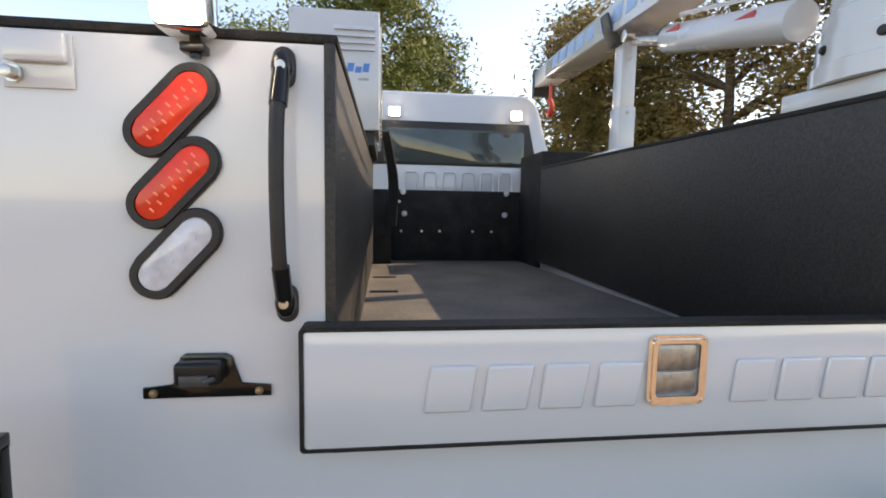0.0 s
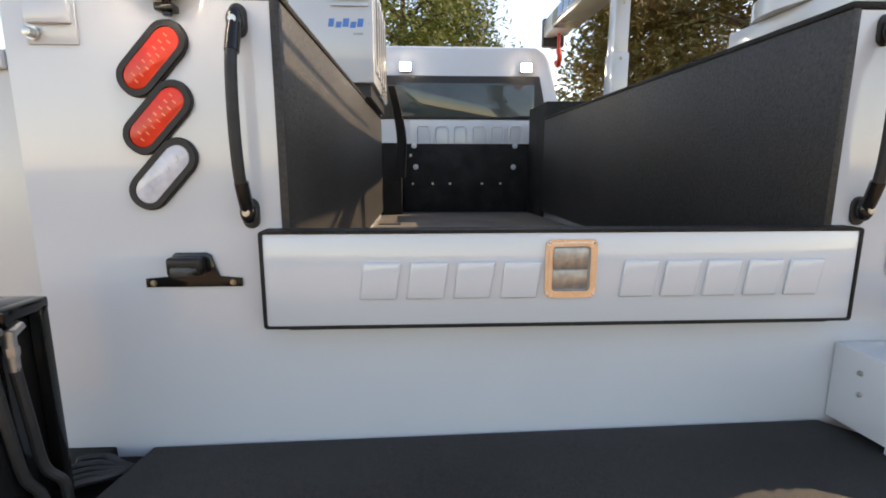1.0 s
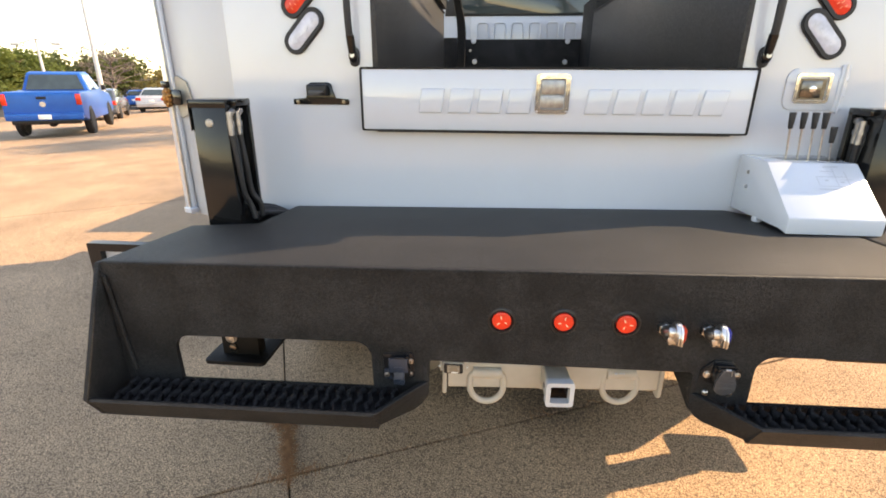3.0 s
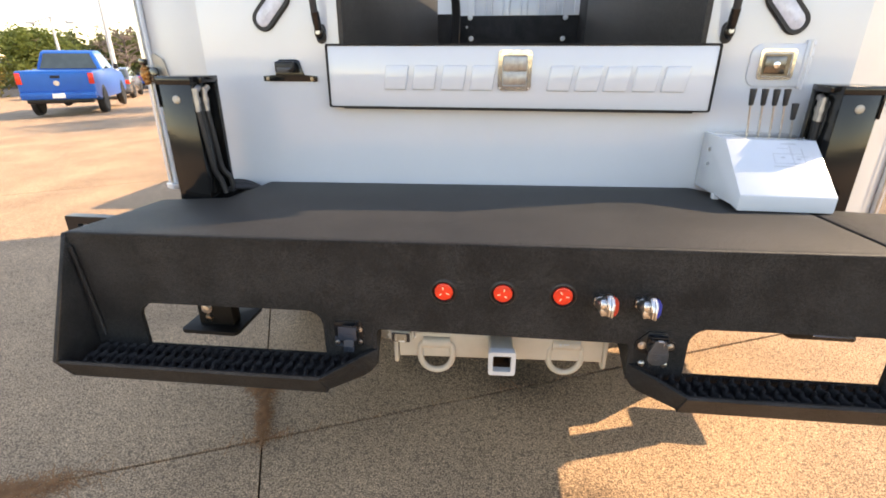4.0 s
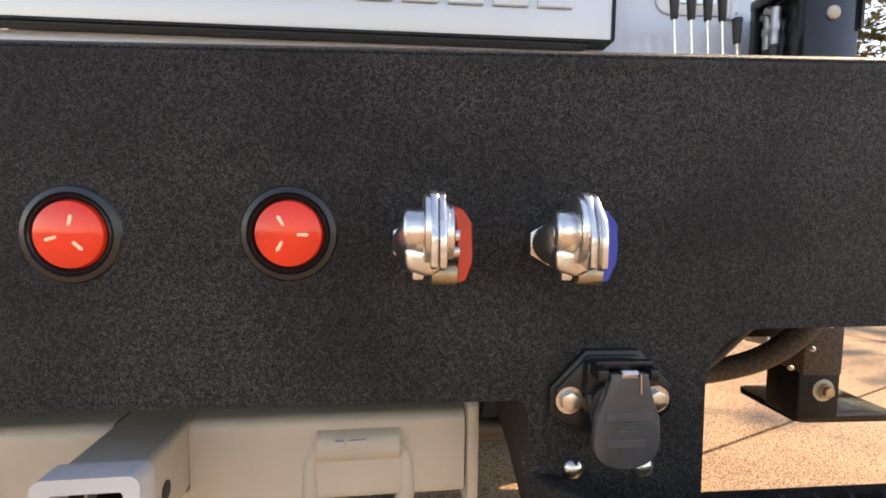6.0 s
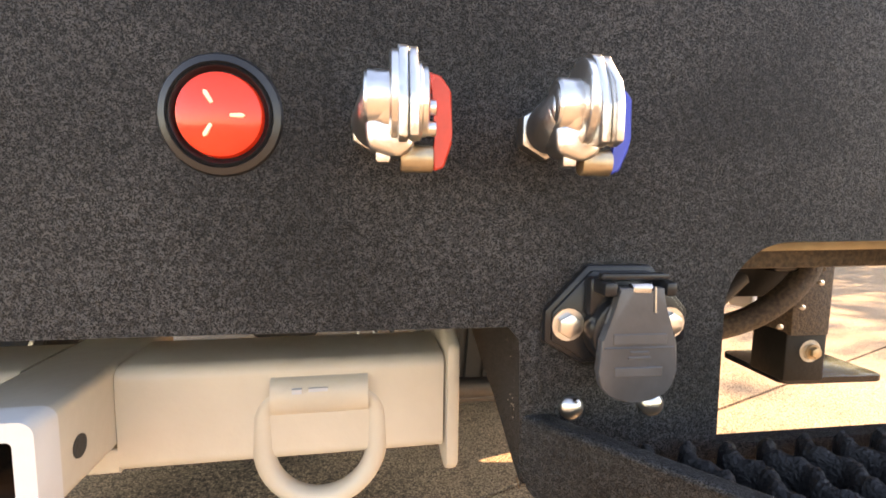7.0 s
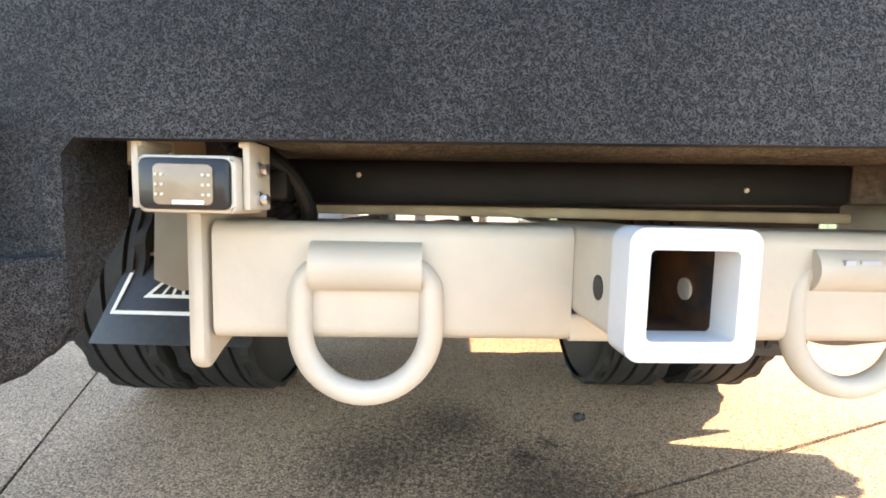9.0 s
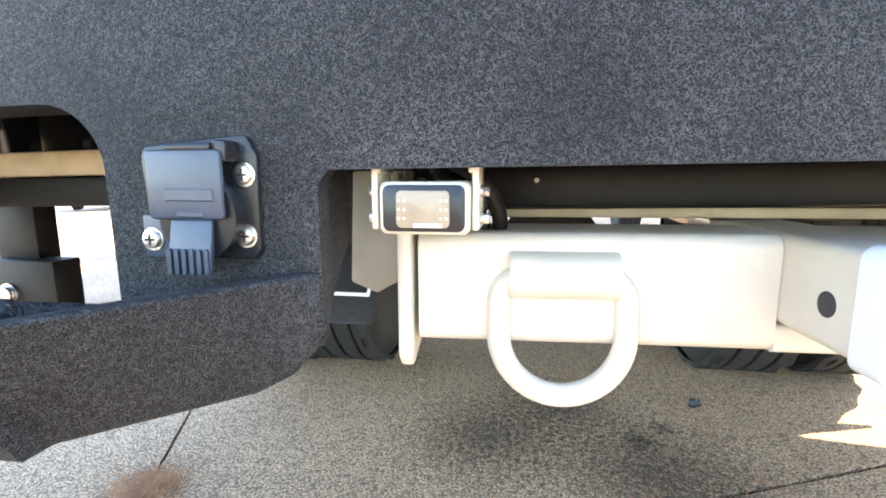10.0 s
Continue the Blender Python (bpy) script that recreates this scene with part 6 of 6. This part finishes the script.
def tree(x, y, h, spread, material, label, seed, clumps=26, per=130, size=0.13, bare=False, first=0.3):
    rng = random.Random(seed)
    z = slope(x, y)
    t = thing("tree", x, y, z, label, "tree", "trees round the lot")
    b = bm_()
    tips = []
    trunk = smoothline([(x, y, z - 0.1), (x + rng.uniform(-.2, .2), y + rng.uniform(-.2, .2), z + h * 0.35), (x + rng.uniform(-.3, .3), y, z + h * 0.7), (x, y, z + h * 0.97)], 4)
    r0 = h * 0.022
    sweep(b, trunk, r0, 10, radii=[r0 * (1 - 0.85 * i / (len(trunk) - 1)) for i in range(len(trunk))])
    for k in range(clumps):
        f = first + (1 - first) * (k + rng.random()) / clumps
        i = min(int(f * (len(trunk) - 1)), len(trunk) - 2)
        s = trunk[i]
        a = rng.uniform(0, 2 * math.pi)
        reach = spread * (1.1 - 0.75 * abs(f - 0.45)) * rng.uniform(0.5, 1.0)
        tip = s + Vector((math.cos(a) * reach, math.sin(a) * reach, rng.uniform(0.05, 0.30) * h * (0.6 if not bare else 1.0) * (1 - f * 0.6)))
        mid = (s + tip) / 2 + Vector((0, 0, 0.03 * h))
        sweep(b, smoothline([s, mid, tip], 3), 0.03, 6, radii=[r0 * 0.4 * (1 - 0.8 * q / 6) for q in range(7)])
        tips += [(tip, reach), ((mid + tip) / 2, reach)]
        if bare:
            for _ in range(16):
                d = Vector((rng.uniform(-1, 1), rng.uniform(-1, 1), rng.uniform(-0.1, 1))).normalized() * rng.uniform(0.5, 1.3) * h * 0.10
                s2 = mid.lerp(tip, rng.uniform(0.1, 1.0))
                sweep(b, [s2, s2 + d * 0.5 + Vector((0, 0, 0.04)), s2 + d], 0.012, 4, radii=[0.02, 0.014, 0.006])
    part("trunk", b, BARE if bare else BARK, t, "rough brown trunk and limbs" if not bare else "bare grey-brown limbs and twigs")
    if not bare:
        b = bm_()
        for tip, reach in tips:
            leaves(b, tip, 0.9 * spread * 0.42, per, size, rng)
        part("crown", b, material, t, "loose leafy crown", smooth=None)
    return t


tree(-0.9, 13.0, 7.6, 2.0, LEAF, "green leafy tree behind the cab", 1, clumps=30, per=260, size=0.085)
tree(1.0, 14.5, 6.6, 1.5, LEAF, "slender green tree behind the cab", 2, clumps=20, per=220, size=0.085)
tree(-4.5, 16.0, 7.0, 2.2, LEAF, "green leafy tree behind the cab", 17, clumps=26, per=240, size=0.085)
tree(4.6, 10.6, 6.0, 1.7, LEAFY, "yellow-green tree in autumn leaf", 3, clumps=38, per=330, size=0.075, first=0.15)
tree(6.6, 8.6, 7.4, 2.1, LEAFY, "tall tree in rusty autumn leaf", 4, clumps=46, per=360, size=0.075, first=0.12)
tree(9.2, 7.4, 7.6, 2.3, LEAFY, "broad yellow-green autumn tree", 5, clumps=46, per=360, size=0.075, first=0.08)
tree(11.4, 5.0, 6.8, 2.4, LEAF, "green leafy tree at the lot edge", 6, first=0.05)
tree(6.4, 13.5, 7.4, 2.2, PINE, "dark pine behind the autumn trees", 7, per=100)
tree(13.2, 1.5, 6.8, 2.4, LEAF, "green leafy tree at the lot edge", 9, first=0.05)
tree(-32.2, 30.4, 3.9, 2.1, LEAF, "rounded green pine beyond the parked cars", 10, clumps=22, per=120, size=0.15, first=0.35)
tree(-36.5, 27.0, 3.2, 2.8, LEAFY, "reddish brown tree beyond the lot", 11, size=0.15, first=0.2)
tree(-30.6, 36.6, 4.5, 3.0, None, "bare winter tree beyond the lot", 12, bare=True, clumps=40)
tree(-28.4, 39.0, 2.5, 1.5, LEAFY, "brown leafless-looking tree beyond the lot", 13, clumps=16, per=90, size=0.15)
tree(-56, 68, 5.5, 5, PINE, "dark tree far off", 14, size=0.4)
tree(-47, 76, 5, 5, PINE, "dark tree far off", 15, size=0.4)
tree(-62, 62, 6, 5, PINE, "dark tree far off", 16, size=0.4)

# ---- light poles, far building, hedge line ----
POLE = mat("pale_pole", (0.6, 0.59, 0.57), 0.5, var=0.15, scale=6)
for x, y, h in ((-17.9, 19.9, 9.0), (-27.6, 27.3, 4.6), (-40.0, 60.0, 7.5), (-36.5, 62.0, 7.0)):
    lp = thing("street_lamp", x, y, slope(x, y), "pale steel lot lamp on a tall pole", "street lamp", "lot lamps")
    z = slope(x, y)
    b = bm_()
    cyl(b, (x, y, z - 0.1), (x, y, z + h), 0.11, 0.06, seg=14)
    part("pole", b, POLE, lp)
    b = bm_()
    sweep(b, [(x - 1.2, y, z + h - 0.3), (x, y, z + h - 0.05), (x + 1.2, y, z + h - 0.3)], 0.04, 8)
    part("arm", b, POLE, lp)
    for s in (-1, 1):
        b = bm_()
        box(b, x + s * 1.35 - 0.3, x + s * 1.35 + 0.3, y - 0.15, y + 0.15, z + h - 0.42, z + h - 0.28, 0.03)
        part("lamp_head", b, POLE, lp)
SHED = mat("pale_cladding", (0.62, 0.62, 0.62), 0.6, var=0.1, scale=1.5)
SHEDR = mat("grey_roof", (0.35, 0.37, 0.40), 0.5, var=0.1, scale=1)
fb = thing("low_building", -53, 72, -2.4, "long low pale building far across the lot", "building")
b = bm_()
box(b, -66, -40, 71, 84, -3.0, -0.3)
wl = part("wall", b, SHED, fb)
b = bm_()
prism(b, [(70.4, -0.3), (77.5, 1.0), (84.6, -0.3)], "x", -66.6, -39.4)
part("roof", b, SHEDR, fb, "shallow grey roof")
for k in range(9):
    b = bm_()
    box(b, -65 + 2.8 * k, -63.4 + 2.8 * k, 70.95, 71.05, -1.9, -0.9)
    part("window", b, GLASS, wl)
hd = tagged(new("far_hedge"), "dark line of woods far beyond the lot", "woods", kind="stuff")
b = bm_()
rng = random.Random(5)
for k in range(900):
    a = rng.uniform(-1.25, 1.4)
    d = rng.uniform(95, 125)
    px, py = math.sin(a) * d, math.cos(a) * d
    leaves(b, (px, py, slope(px, py) + rng.uniform(0.2, 2.6)), 2.0, 14, 0.8, rng)
part("woods", b, PINE, hd, smooth=None)
lw = tagged(new("lawn_strip"), "strip of green grass beyond the lot", "grass", kind="stuff")
b = bm_()
box(b, 3.0, 60, 10.5, 60, -0.05, 0.05, 0.02)
part("turf", b, GRASS, lw)

# ---- hoses lying by the jack ----
hb = thing("hose_coil", -0.97, -0.06, 0.84, "black hydraulic hoses lying behind the deck", "hose")
b = bm_()
for k in range(5):
    sweep(b, smoothline([(-1.02 + 0.012 * k, -0.10 + 0.02 * k, 0.826), (-0.99, -0.12 + 0.025 * k, 0.842 + 0.003 * k), (-0.95, -0.09 + 0.022 * k, 0.848), (-0.91, -0.06 + 0.01 * k, 0.842), (-0.885, -0.02, 0.832)], 6), 0.0075, 8)
part("hose", b, RUBBER, hb)
b = bm_()
box(b, -1.03, -0.885, -0.20, F - 0.004, 0.79, 0.822, 0.004)
part("bracket_plate", b, BEAM, hb, "black bracket plate")

# ---- dry needles in the joint ----
nd = tagged(new("dry_needles"), "brown pine needles gathered along the concrete joint", "debris", kind="stuff")
b = bm_()
rng = random.Random(9)
for u0, v0, su, sv, n in ((0.0, 0.31, 0.030, 0.030, 260), (0.0, 0.15, 0.005, 0.08, 260), (0.0, 0.0, 0.05, 0.006, 40), (-0.82, -0.02, 0.13, 0.030, 760), (1.5, 0.0, 0.9, 0.006, 40)):
    for _ in range(n):
        wx_, wy_ = to_world(u0 + rng.gauss(0, su), v0 + rng.gauss(0, sv))
        a = rng.uniform(0, math.pi)
        d = Vector((math.cos(a), math.sin(a), rng.uniform(-0.1, 0.25))) * rng.uniform(0.015, 0.04)
        o = Vector((-d.y, d.x, 0)).normalized() * 0.0012
        p = Vector((wx_, wy_, 0.004 + rng.random() * 0.01))
        b.faces.new([b.verts.new(p - d - o), b.verts.new(p + d - o), b.verts.new(p + d + o), b.verts.new(p - d + o)])
part("needles", b, NEEDLE, nd, smooth=None)
for k, (px, py) in enumerate(((0.264, 0.458), (0.55, 0.9))):
    st = thing("seed_cone", px, py, 0, "small dark seed cone lying on the concrete", "debris")
    b = bm_()
    ball(b, (px, py, 0.012), 0.014, 1, 0.8, 1, 10, 6)
    ball(b, (px + 0.015, py + 0.004, 0.010), 0.010, 1, 0.8, 1, 8, 6)
    part("cone", b, RUBBER, st)

# ---- concrete slabs ----
S = 4.6
rng = random.Random(3)
for i in range(-10, 9):
    for k in range(-7, 9):
        u0, v0 = i * S, k * S
        cx, cy = to_world(u0 + S / 2, v0 + S / 2)
        if cx > 14 or cy > 44 or cy < -12 or cx < -40:
            continue
        g, gv = 0.0035, 0.0065
        b = bm_()
        n = 3
        vv = [[None] * (n + 1) for _ in range(n + 1)]
        for a in range(n + 1):
            for c in range(n + 1):
                wx_, wy_ = to_world(u0 + g + (S - 2 * g) * a / n, v0 + gv + (S - 2 * gv) * c / n)
                vv[a][c] = b.verts.new((wx_, wy_, slope(wx_, wy_) - 0.0))
        for a in range(n):
            for c in range(n):
                b.faces.new((vv[a][c], vv[a + 1][c], vv[a + 1][c + 1], vv[a][c + 1]))
        r = bmesh.ops.extrude_face_region(b, geom=list(b.faces))
        bmesh.ops.translate(b, verts=[q for q in r["geom"] if isinstance(q, bmesh.types.BMVert)], vec=(0, 0, -0.03))
        part("slab", b, CONC, ground, smooth=None)
